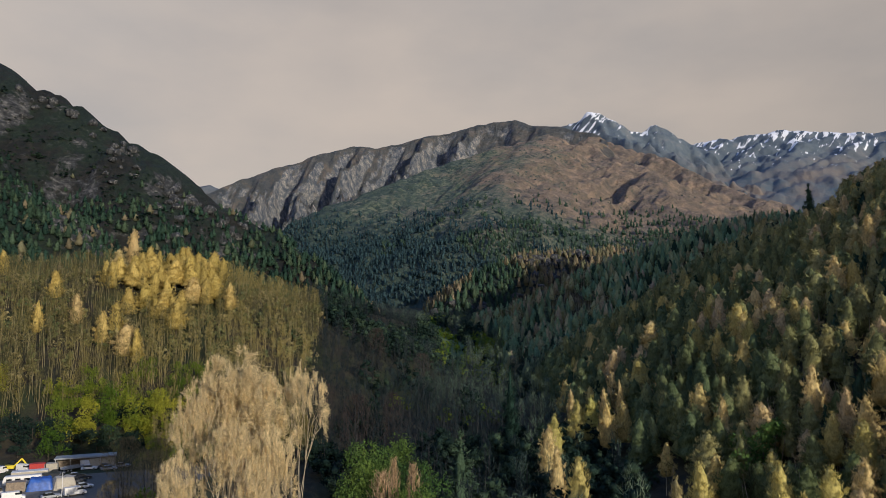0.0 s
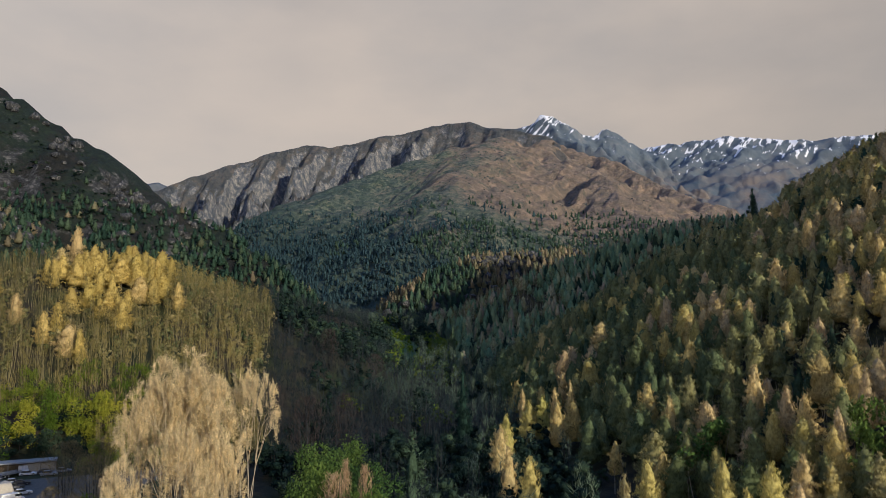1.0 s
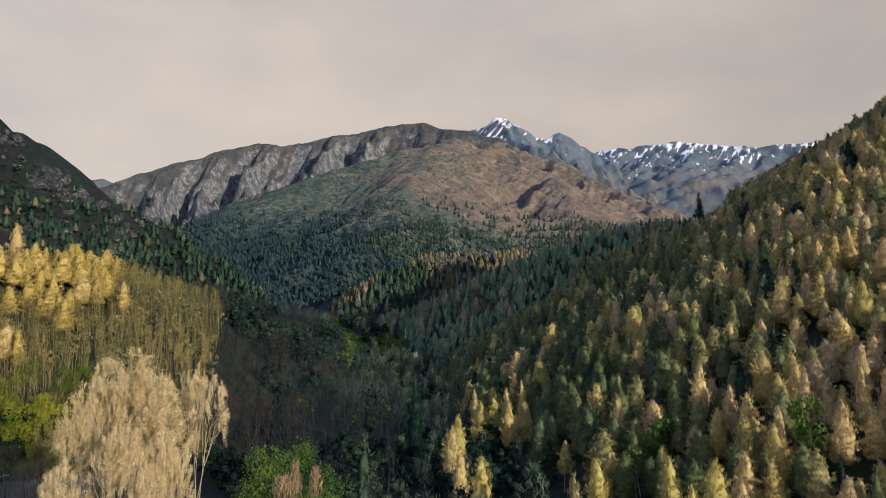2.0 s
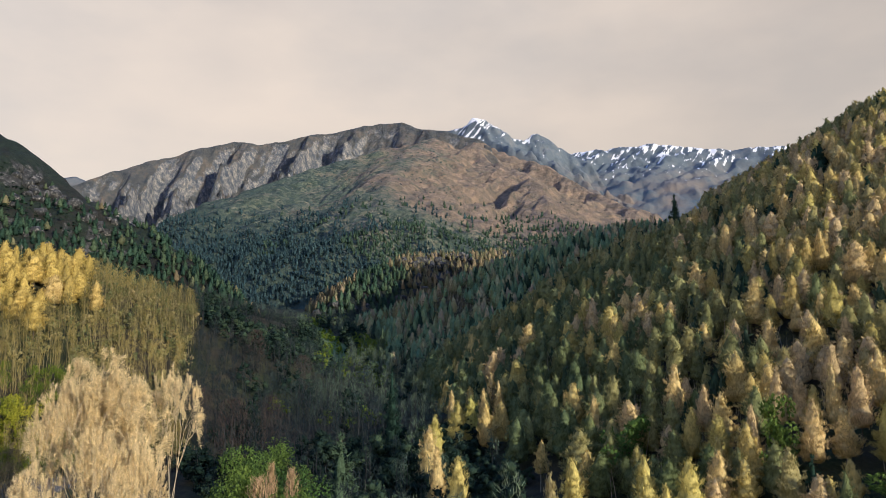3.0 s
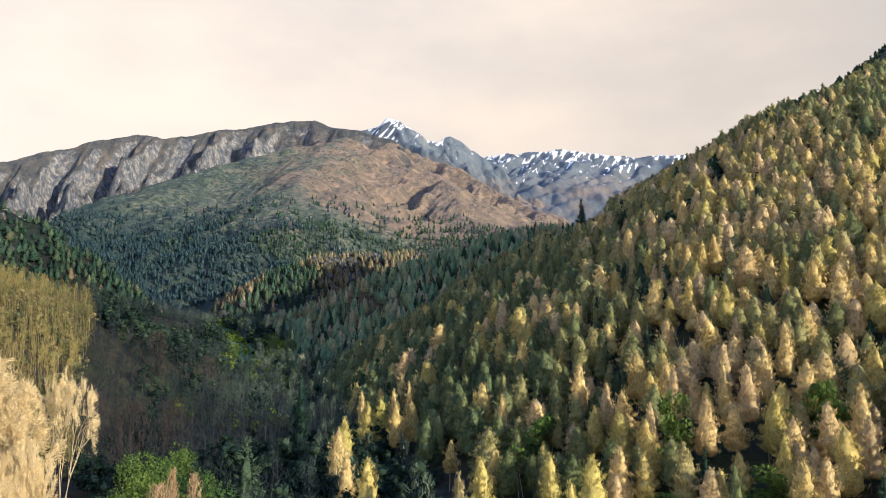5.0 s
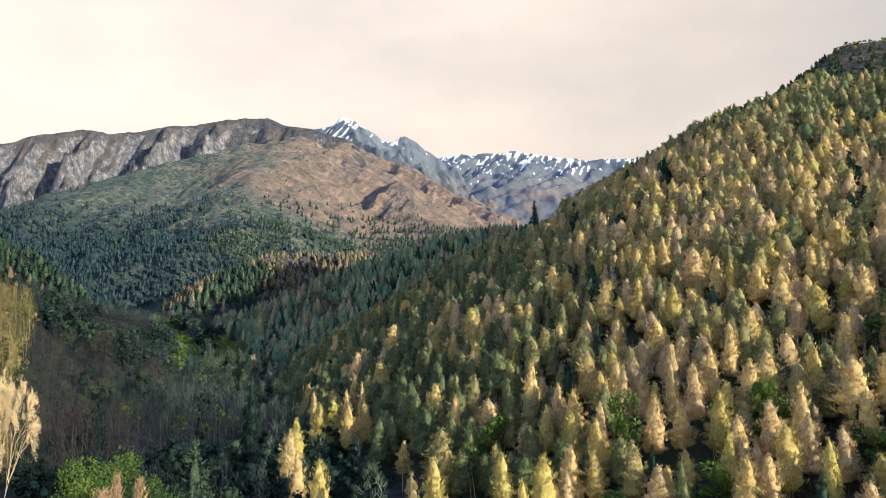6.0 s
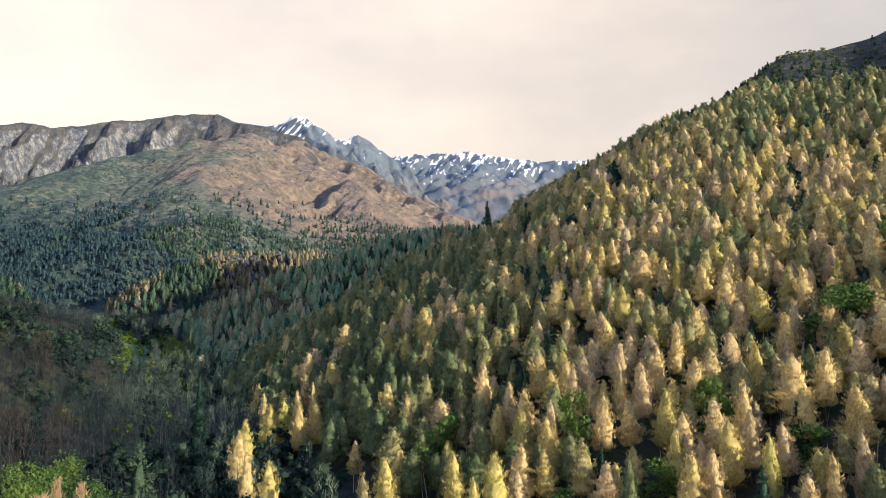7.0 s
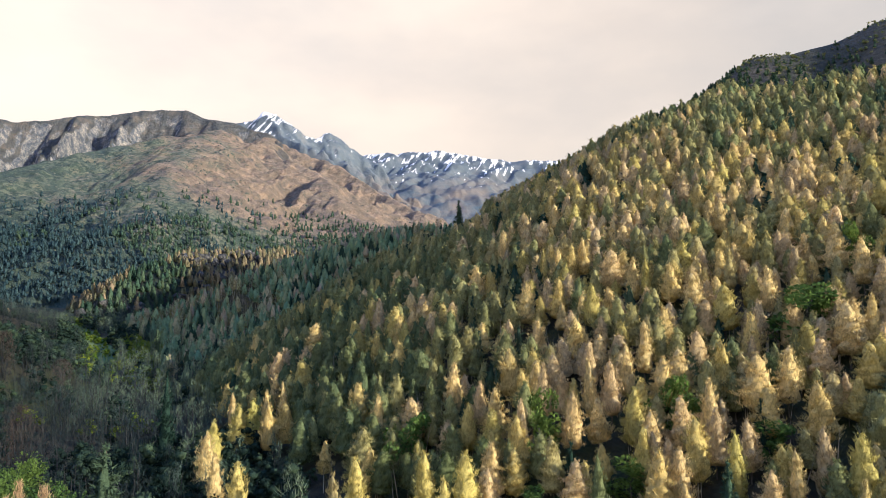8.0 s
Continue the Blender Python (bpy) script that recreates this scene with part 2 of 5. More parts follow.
PALE_BARK = bark_material("pale_bark", (0.22, 0.18, 0.13), (0.48, 0.42, 0.32))


# ---- the lie of the land ----
def lattice(ix, iy, seed):
    n = (ix * 374761393 + iy * 668265263 + seed * 974711) & 0xFFFFFFFF
    n = ((n ^ (n >> 13)) * 1274126177) & 0xFFFFFFFF
    return ((n ^ (n >> 16)) & 0xFFFF) / 65535.0


def grain(x, y, seed=0):
    """Smooth noise from 0 to 1."""
    fx, fy = np.floor(x), np.floor(y)
    ix, iy = fx.astype(np.int64), fy.astype(np.int64)
    u, v = x - fx, y - fy
    u, v = u * u * u * (u * (u * 6 - 15) + 10), v * v * v * (v * (v * 6 - 15) + 10)
    a, b = lattice(ix, iy, seed), lattice(ix + 1, iy, seed)
    c, d = lattice(ix, iy + 1, seed), lattice(ix + 1, iy + 1, seed)
    return (a + (b - a) * u) * (1 - v) + (c + (d - c) * u) * v


def fractal(x, y, octaves=5, seed=0, gain=0.5, ridged=False):
    total, size, amp = 0.0, 0.0, 1.0
    for k in range(octaves):
        n = grain(x * 2 ** k + 17.3 * k, y * 2 ** k - 9.1 * k, seed + k)
        if ridged:
            n = 1 - np.abs(2 * n - 1)
        total, size, amp = total + amp * n, size + amp, amp * gain
    return total / size


def ridge(points):
    """A crest line from rows of bearing (degrees), distance and height (metres), as x, y, z."""
    return np.array([(d * math.sin(radians(b)), d * math.cos(radians(b)), z) for b, d, z in points])


def from_crest(line, x, y):
    """Distance from the crest line, how far along it, and the crest's height there."""
    best, along, height, run = np.full(x.shape, 1e9), np.zeros(x.shape), np.zeros(x.shape), 0.0
    for a, b in zip(line[:-1], line[1:]):
        e = b[:2] - a[:2]
        size = float(np.hypot(*e))
        s = np.clip(((x - a[0]) * e[0] + (y - a[1]) * e[1]) / size ** 2, 0, 1)
        d = np.hypot(x - a[0] - s * e[0], y - a[1] - s * e[1])
        near = d < best
        best = np.where(near, d, best)
        along = np.where(near, run + s * size, along)
        height = np.where(near, a[2] + s * (b[2] - a[2]), height)
        run += size
    return best, along, height


def flank(line, x, y, slope, crown=8.0, gully=0.0, width=90.0, reach=1.0, seed=0, rough=0.0, sharp=False, ragged=0.12):
    """The height of a hill that falls from its crest, cut by gullies that run down its sides."""
    z, d = np.full(x.shape, -1e9), np.full(x.shape, 1e9)
    for a, b in zip(line[:-1], line[1:]):
        e = b[:2] - a[:2]
        s = np.clip(((x - a[0]) * e[0] + (y - a[1]) * e[1]) / float(e @ e), 0, 1)
        one = np.hypot(x - a[0] - s * e[0], y - a[1] - s * e[1])
        z = np.maximum(z, a[2] + s * (b[2] - a[2]) - slope * reach * (np.sqrt(one * one + crown * crown) - crown))
        d = np.minimum(d, one)
    if gully:
        way = line[-1, :2] - line[0, :2]
        way = way / np.hypot(*way)
        s = x * way[0] + y * way[1]
        w = fractal(s / width + 0.5 * grain(x / 170, y / 170, seed + 7), d / (width * 5) + 3.1, 4, seed, 0.45, sharp)
        z = z - gully * (w if not sharp else np.clip(1.7 * (1 - w), 0, 1)) * np.clip(d / (width * 0.9), 0, 1)
    if rough:
        z = z + rough * (fractal(x / 60, y / 60, 5, seed + 31) - 0.5) * np.clip(d / 40, ragged, 1)
    return z


def soft_max(parts, k):
    top = np.max(parts, axis=0)
    return top + k * np.log(sum(np.exp((p - top) / k) for p in parts))


LEFT_HILL = ridge([(-52, 1050, 430), (-37.7, 980, 393), (-32.5, 930, 341), (-30.4, 900, 307), (-29.2, 890, 307), (-27.5, 870, 287), (-25.2, 860, 261), (-22.6, 840, 236),
                   (-21.2, 830, 212), (-19.3, 820, 192), (-17.0, 800, 170), (-15.3, 790, 154), (-13.6, 780, 145), (-10.7, 750, 113), (-8.3, 720, 85), (-6.1, 690, 60)])
LEFT_SPUR = ridge([(-36, 830, 260), (-34, 720, 190), (-32, 620, 120)])
LEFT_BANK = ridge([(-50, 400, 66), (-36.5, 390, 64), (-29.8, 380, 64), (-24.0, 375, 68), (-20.5, 372, 68), (-14.8, 360, 56), (-10.9, 350, 44), (-8.3, 345, 34)])
DARK_SPUR = ridge([(-10.9, 560, 68), (-6.5, 530, 51), (-2.9, 500, 38), (-0.9, 470, 23)])
RIGHT_HILL = ridge([(46.9, 430, 159), (43.9, 435, 156), (40.4, 445, 147), (36.0, 470, 133), (31.4, 495, 116), (27.5, 515, 99), (25.4, 530, 90)])
RIGHT_TOP = ridge([(46.9, 430, 154), (48.9, 560, 214), (50.7, 620, 255), (52.8, 640, 260), (55.8, 650, 267), (58.9, 660, 282), (66, 690, 298), (76, 720, 310)])
# Mostly out of view: made-up ridge that blocks the sun from the valley.
SHADE_RIDGE = ridge([(46.9, 430, 159), (64, 440, 165), (82, 425, 165), (98, 520, 172), (112, 640, 180)])
KNOLL = ridge([(27.5, 640, 116), (25.0, 650, 125), (22.3, 650, 120), (19.5, 640, 108), (16.0, 620, 94), (12.1, 600, 77), (9.2, 560, 53), (6.4, 500, 28)])
OUTCROP = ridge([(14, 1080, 150), (12.3, 1000, 137), (9.7, 950, 133), (6.6, 900, 125), (3.9, 850, 105), (1.8, 800, 81), (0.2, 740, 43)])


def land_parts(x, y):
    r = np.hypot(x, y)
    b = np.degrees(np.arctan2(x, y))
    floor = np.interp(r, [0, 170, 300, 450, 900, 1500, 5000], [0, 0.5, 12, 26, 62, 90, 60]) + 3 * (fractal(x / 70, y / 70, 4, 3) - 0.5)
    floor = np.where(np.abs(b) > 75, floor * 0.3, floor)
    lot = np.clip((np.hypot((x + 100) / 52, (y - 186) / 50) - 0.9) / 0.4, 0, 1)
    floor = 6.0 * (1 - lot) + floor * lot
    left = np.maximum(flank(LEFT_HILL, x, y, 0.80, 6, 60, 110, seed=11, rough=40, sharp=True),
                      flank(LEFT_SPUR, x, y, 0.66, 8, 24, 60, seed=13, rough=20))
    away = np.clip(from_crest(LEFT_HILL, x, y)[0] / 45, 0, 1)
    left = left + away * (26 * (fractal(x / 85, y / 85, 5, 45, 0.6, True) - 0.62) + 14 * np.clip(3 * fractal(x / 38, y / 38, 3, 47) - 1.6, 0, 1))
    bank = flank(LEFT_BANK, x, y, 0.46, 22, 7, 60, seed=17, rough=5)
    spur = flank(DARK_SPUR, x, y, 0.36, 20, 6, 50, seed=19, rough=4)
    right = np.max([flank(RIGHT_HILL, x, y, 0.56, 14, 14, 70, seed=23, rough=9), flank(RIGHT_TOP, x, y, 0.72, 10, 10, 80, seed=29, rough=8),
                    flank(SHADE_RIDGE, x, y, 0.56, 20, 10, 80, seed=37, rough=6)], axis=0)
    knoll = flank(KNOLL, x, y, 0.42, 20, 12, 60, seed=41, rough=7)
    crop = flank(OUTCROP, x, y, 0.55, 14, 24, 60, seed=43, rough=18)
    return floor, left, bank, spur, right, knoll, crop


def land_z(x, y):
    return soft_max(np.array(land_parts(x, y)), 3.0)


def in_meadow(x, y):
    """The grassy strip along the stream."""
    r, b = np.hypot(x, y), np.degrees(np.arctan2(x, y))
    middle = np.interp(r, [250, 300, 400, 480, 560, 640], [-1.6, -1.0, 1.0, 0.6, -0.4, -0.8])
    half = np.interp(r, [280, 310, 400, 520, 600, 660], [0.2, 0.9, 1.0, 1.1, 0.9, 0.2]) * (0.6 + 0.8 * fractal(x / 22, y / 22, 3, 131))
    return (np.abs(b - middle) < half) & (r > 335) & (r < 660)


def mesh_from(name, verts, faces, mat, smooth=False):
    me = bpy.data.meshes.new(name)
    verts, faces = np.asarray(verts, np.float32), np.asarray(faces, np.int32)
    n, k = faces.shape
    me.vertices.add(len(verts))
    me.vertices.foreach_set("co", verts.ravel())
    me.loops.add(n * k)
    me.loops.foreach_set("vertex_index", faces.ravel())
    me.polygons.add(n)
    me.polygons.foreach_set("loop_start", np.arange(0, n * k, k, dtype=np.int32))
    if smooth:
        me.polygons.foreach_set("use_smooth", np.ones(n, bool))
    for one in (mat if isinstance(mat, (list, tuple)) else [mat]):
        me.materials.append(one)
    me.update(calc_edges=True)
    return me


def fan(bearings, rows):
    """A net of points on bearings and distances, and its faces."""
    b, r = np.meshgrid(np.radians(bearings), rows)
    x, y = r * np.sin(b), r * np.cos(b)
    m, n = b.shape
    i = (np.arange(m - 1)[:, None] * n + np.arange(n - 1)[None, :]).ravel()
    return x, y, np.stack([i, i + 1, i + n + 1, i + n], 1)


def steps(*spans):
    """Distances: (from, to, step) spans joined."""
    return np.concatenate([np.arange(a, b, s) for a, b, s in spans])


BEARINGS = np.concatenate([np.arange(-180, -37, 1.5), np.arange(-37, 62, 0.35), np.arange(62, 180, 1.5), [180.0]])
ROWS = np.concatenate([[0.01, 12, 25], 35 * 1.014 ** np.arange(272), [1700, 2200, 3000, 4000, 4950]])
gx, gy, gf = fan(BEARINGS, ROWS)
gz = land_z(gx, gy)
parts = np.array(land_parts(gx, gy))
ground_mesh = mesh_from("ground", np.stack([gx, gy, gz], -1).reshape(-1, 3), gf, [LITTER, SCRUB_HILL, HEATH_HILL], True)
owner = np.argmax(parts, 0).ravel()
radius, bearing = np.hypot(gx, gy).ravel(), np.degrees(np.arctan2(gx, gy)).ravel()
cover = np.zeros(len(owner), np.int32)
cover[(owner == 1) | (owner == 6)] = 1
cover[(owner == 4) & (radius > 545) & (bearing > 40)] = 2
ground_mesh.polygons.foreach_set("material_index", cover[gf[:, 0]])
ground_mesh.attributes.new("meadow", "FLOAT", "POINT").data.foreach_set("value", in_meadow(gx, gy).ravel().astype(np.float32))
tagged(new("ground", ground_mesh), "valley floor and wooded hillsides with leaf litter and scrub darkened in place of shade", "ground", kind="structure")

# mountains, each with crests and spurs
GRASSY = [ridge([(8.6, 2350, 687), (7.9, 2150, 595), (6.7, 1900, 455), (5.6, 1650, 335), (4.4, 1400, 235), (3.4, 1150, 150)]),
          ridge([(7.9, 2150, 595), (5.4, 2080, 560), (3.1, 2000, 513), (-0.6, 1880, 422), (-4.3, 1740, 329), (-7.9, 1600, 245), (-10.3, 1480, 188)]),
          ridge([(12.1, 2500, 703), (12.5, 2250, 539), (14.2, 2000, 417), (16.3, 1750, 312), (17.9, 1550, 235)]),
          ridge([(12.1, 2500, 707), (13.9, 2450, 657), (16.0, 2400, 606), (18.6, 2300, 517), (21.2, 2200, 445), (24.3, 2050, 350), (26.1, 1950, 278)])]
RANGE = ridge([(-24, 2450, 330), (-21.1, 2500, 411), (-18.3, 2600, 507), (-15.4, 2650, 582), (-12.8, 2700, 636), (-10.2, 2700, 682), (-7.0, 2720, 733), (-5.4, 2720, 721),
               (-3.8, 2720, 740), (-2.0, 2720, 763), (0.4, 2720, 785), (2.4, 2700, 798), (4.2, 2680, 817), (5.9, 2650, 808), (7.7, 2600, 768), (9.3, 2560, 752), (12.1, 2500, 707)])
SNOW = ridge([(5.0, 4100, 1000), (7.2, 4100, 1098), (9.5, 4100, 1171), (10.7, 4100, 1203), (11.8, 4080, 1236), (12.7, 4080, 1246), (13.8, 4080, 1192), (14.8, 4100, 1146), (15.9, 4150, 1120),
              (17.1, 4200, 1178), (18.2, 4200, 1121), (19.2, 4250, 1057), (20.9, 4250, 902)])
SNOW_RIGHT = ridge([(16, 4500, 1060), (18.6, 4550, 1112), (21.0, 4550, 1136), (23.8, 4550, 1150), (26.2, 4550, 1154), (29.2, 4550, 1111), (31.5, 4550, 1082), (34.7, 4550, 1073), (38.2, 4600, 1035), (44.5, 4650, 967)])
FAR_PEAK = ridge([(-24, 4600, 760), (-21.1, 4600, 824), (-19.3, 4600, 895), (-18.2, 4600, 914), (-17.3, 4600, 886), (-14.9, 4600, 812)])


def carved(x, y, d, size, depth, seed):
    """Branching ribs and gullies, none at the crest itself."""
    wx = x + 0.35 * size * (fractal(x / size, y / size, 3, seed + 5) - 0.5)
    wy = y + 0.35 * size * (fractal(x / size + 31, y / size, 3, seed + 6) - 0.5)
    return -depth * (1 - fractal(wx / size, wy / (size * 1.7), 6, seed, 0.55, True)) * np.clip(d / (0.6 * size), 0.05, 1)


def ribs(line, x, y, d, space, depth, seed, lean=0.35):
    """Sharp ribs with gullies between them, that run down from a crest and branch once."""
    way = line[-1, :2] - line[0, :2]
    way = way / np.hypot(*way)
    s = x * way[0] + y * way[1] + lean * d
    total = 0.0
    for k, (size, deep) in enumerate(((1.0, 1.0), (0.41, 0.38), (0.17, 0.16))):
        t = s / (space * size) + 1.5 * fractal(x / (space * size * 2.6), y / (space * size * 2.6), 3, seed + k)
        total = total - deep * np.abs(2 * (t - np.floor(t)) - 1)
    strong = 0.45 + 1.1 * fractal(x / (space * 3), y / (space * 3), 2, seed + 9)
    return depth * total * strong * np.clip(d / (space * 0.7), 0.03, 1)


def grassy_z(x, y):
    z = soft_max(np.array([flank(GRASSY[0], x, y, 0.44, 150, 46, 190, seed=51, rough=46), flank(GRASSY[1], x, y, 0.43, 90, 50, 210, seed=53, rough=46),
                           flank(GRASSY[2], x, y, 0.50, 60, 80, 170, seed=57, rough=50, sharp=True), flank(GRASSY[3], x, y, 0.55, 20, 110, 200, seed=59, rough=46, sharp=True)]), 22.0) - 16
    d = np.min([from_crest(c, x, y)[0] for c in GRASSY], axis=0)
    right = np.clip((np.degrees(np.arctan2(x, y)) - 9) / 5, 0.12, 1)
    high = np.clip((z - 230) / 130, 0, 1)
    return z + carved(x, y, d, 280, 50, 63) + 15 * (fractal(x / 130, y / 130, 4, 67, 0.55, True) - 0.62) * np.clip(d / 60, 0.1, 1) + right * high * ribs(GRASSY[3], x, y, d, 150, 62, 65, -0.5) + 9 * (fractal(x / 34, y / 34, 4, 61) - 0.5)


def range_z(x, y):
    d = from_crest(RANGE, x, y)[0]
    crags = fractal(x / 70, y / 70, 5, 77, 0.6, True) - 0.6
    return flank(RANGE, x, y, 0.70, 30, 0, 250, seed=71, rough=44, ragged=0.25) + ribs(RANGE, x, y, d, 200, 200, 75, 0.45) + 70 * crags * np.clip((d - 40) / 120, 0, 1)


def snow_z(x, y):
    d = from_crest(SNOW, x, y)[0]
    return flank(SNOW, x, y, 0.66, 3, 90, 260, seed=81, rough=90, sharp=True, ragged=0.5) + ribs(SNOW, x, y, d + 6, 300, 110, 82, -0.5)


def snow_right_z(x, y):
    d = from_crest(SNOW_RIGHT, x, y)[0]
    return flank(SNOW_RIGHT, x, y, 0.58, 3, 30, 260, seed=83, rough=60, ragged=0.6) + ribs(SNOW_RIGHT, x, y, d + 6, 300, 42, 84, 0.9) * np.clip(1.3 - d / 700, 0.2, 1)


def far_peak_z(x, y):
    return flank(FAR_PEAK, x, y, 0.6, 6, 120, 200, seed=87, rough=60, sharp=True)


def mountain(name, height, bearings, rows, mat, label):
    x, y, f = fan(bearings, rows)
    z = height(x, y)
    floor = 40.0
    keep = (z.ravel()[f] > floor - 30).any(1)
    me = mesh_from(name, np.stack([x, y, np.maximum(z, floor - 40)], -1).reshape(-1, 3), f[keep], mat, True)
    return tagged(new(name, me), label, "mountain", kind="structure")


mountain("grassy_mountain", grassy_z, np.arange(-16, 34, 0.14), steps((760, 950, 14), (950, 1500, 7), (1500, 2400, 6), (2400, 2900, 20)), TUSSOCK, "brown tussock mountain with green fern and scattered rock")
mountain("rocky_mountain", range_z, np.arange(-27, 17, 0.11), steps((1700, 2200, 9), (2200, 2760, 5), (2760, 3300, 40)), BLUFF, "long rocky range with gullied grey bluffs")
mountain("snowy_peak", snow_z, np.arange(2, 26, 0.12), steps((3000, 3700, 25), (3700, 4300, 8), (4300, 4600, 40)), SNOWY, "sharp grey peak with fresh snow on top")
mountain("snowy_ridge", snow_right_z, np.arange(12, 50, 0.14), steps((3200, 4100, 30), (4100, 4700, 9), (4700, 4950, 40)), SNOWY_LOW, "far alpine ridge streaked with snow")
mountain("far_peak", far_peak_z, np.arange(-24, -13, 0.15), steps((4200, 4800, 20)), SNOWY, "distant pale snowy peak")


# ---- plants ----
def tube(path, radii, sides=6):
    """A tapered tube along a path, as vertices and triangles."""
    path = np.asarray(path, float)
    v, f = [], []
    for i, (p, r) in enumerate(zip(path, radii)):
        d = path[min(i + 1, len(path) - 1)] - path[max(i - 1, 0)]
        d = d / (np.linalg.norm(d) + 1e-9)
        a = np.cross(d, (0.31, 0.95, 0.05))
        a /= np.linalg.norm(a)
        b = np.cross(d, a)
        for k in range(sides):
            w = 2 * math.pi * k / sides
            v.append(p + r * (a * math.cos(w) + b * math.sin(w)))
    for i in range(len(path) - 1):
        for k in range(sides):
            a, b = i * sides + k, i * sides + (k + 1) % sides
            f += [(a, b, b + sides), (a, b + sides, a + sides)]
    return np.array(v), np.array(f)


def joined(pieces):
    v, f, n = [], [], 0
    for a, b in pieces:
        v.append(a)
        f.append(np.asarray(b) + n)
        n += len(a)
    return np.concatenate(v), np.concatenate(f)


def leaves(points, size, rng, along=None, slim=1.0, face=None):
    """One small leaf or spray of needles, a triangle, at each point. face: the way that leaves turn their flat side."""
    n = len(points)
    a = rng.normal(size=(n, 3))
    if along is not None:
        a = a * 0.55 + along
    a /= np.linalg.norm(a, axis=1, keepdims=True)
    b = np.cross(a, rng.normal(size=(n, 3)) * (1.0 if face is None else 0.5) + (0 if face is None else face))
    b /= np.linalg.norm(b, axis=1, keepdims=True) + 1e-9
    s = (size * rng.uniform(0.65, 1.35, n))[:, None]
    v = np.stack([points - a * s * 0.5 - b * s * 0.42 * slim, points - a * s * 0.5 + b * s * 0.42 * slim, points + a * s * 0.62], 1).reshape(-1, 3)
    return v, np.arange(3 * n).reshape(n, 3)


def conifer_crown(seed, count, size, start=0.2, radius=0.18, full=0.5, power=0.68, rise=0.35, limbs=110, droop=0.0, slim=0.17, heart=(13, 14), fill=0.72):
    """The crown of a larch or spruce one metre high: whorls of limbs with sprays of needles. full: how far under the tip it is as wide as it gets."""
    rng = np.random.RandomState(seed)
    u = np.sort(start + (1 - start) * rng.uniform(0, 1, limbs) ** 1.05 * 0.99)
    turn = rng.uniform(0, 2 * math.pi, limbs)
    lean = rng.normal(0, 0.015, 2)
    lobe = 1 + 0.16 * np.sin(2 * turn + seed) + 0.10 * np.sin(3 * turn + 9 * u + seed)
    length = radius * np.clip((1 - u) / full, 0, 1) ** power * np.clip((u - start + 0.08) / 0.16, 0.5, 1) * rng.uniform(0.76, 1.18, limbs) * lobe + 0.006
    pick = rng.choice(limbs, count, p=(length + 0.012) ** 1.5 / ((length + 0.012) ** 1.5).sum())
    t = rng.uniform(0.45, 1.06, count) ** 0.55
    r = length[pick] * t
    tilt = rise * (u[pick] ** 1.5) * 1.4 + 0.05
    spread = rng.normal(0, 0.16, count) * (0.4 + t)
    z = np.minimum(u[pick] + r * tilt - droop * length[pick] * t ** 2 + rng.normal(0, 0.010, count), 0.99)
    w = turn[pick] + spread
    p = np.stack([r * np.cos(w) + lean[0] * z, r * np.sin(w) + lean[1] * z, z], 1)
    p += rng.normal(0, 0.006, p.shape)
    n = max(6, count // 70)
    tip = np.stack([np.full(n, lean[0]), np.full(n, lean[1]), np.linspace(0.93, 0.99, n)], 1) + rng.normal(0, 0.004, (n, 3))
    p = np.concatenate([p, tip])
    w = np.concatenate([w, rng.uniform(0, 6.28, n)])
    side = np.stack([np.cos(w), np.sin(w), np.full(len(w), 0.45)], 1)
    along = np.stack([np.cos(w) * 0.6, np.sin(w) * 0.6, np.full(len(w), 1.25 - 2.2 * droop)], 1)
    needles = leaves(p, size, rng, along, slim, side)
    if not heart:
        return needles
    # the dense inside of the crown, uneven all round
    sides, rings = heart
    v = [(0, 0, start)]
    for i in range(rings):
        h = start + (0.95 - start) * (i + 0.25) / rings
        e = radius * min(1, (1 - h) / full) ** power * min(1, max(0.5, (h - start + 0.08) / 0.16))
        for k in range(sides):
            a = 2 * math.pi * (k + 0.5 * (i % 2)) / sides
            q = fill * e * (1 + 0.16 * math.sin(2 * a + seed) + 0.10 * math.sin(3 * a + 9 * h + seed)) * rng.uniform(0.70, 1.2)
            v.append((q * math.cos(a) + lean[0] * h, q * math.sin(a) + lean[1] * h, h + rng.normal(0, 0.012)))
    v.append((lean[0], lean[1], 0.975))
    f = [(0, 1 + (k + 1) % sides, 1 + k) for k in range(sides)]
    for i in range(rings - 1):
        for k in range(sides):
            a, b = 1 + i * sides + k, 1 + i * sides + (k + 1) % sides
            f += [(a, b, b + sides), (a, b + sides, a + sides)]
    last = 1 + (rings - 1) * sides
    f += [(last + k, last + (k + 1) % sides, len(v) - 1) for k in range(sides)]
    return joined([needles, (np.array(v), np.array(f))])


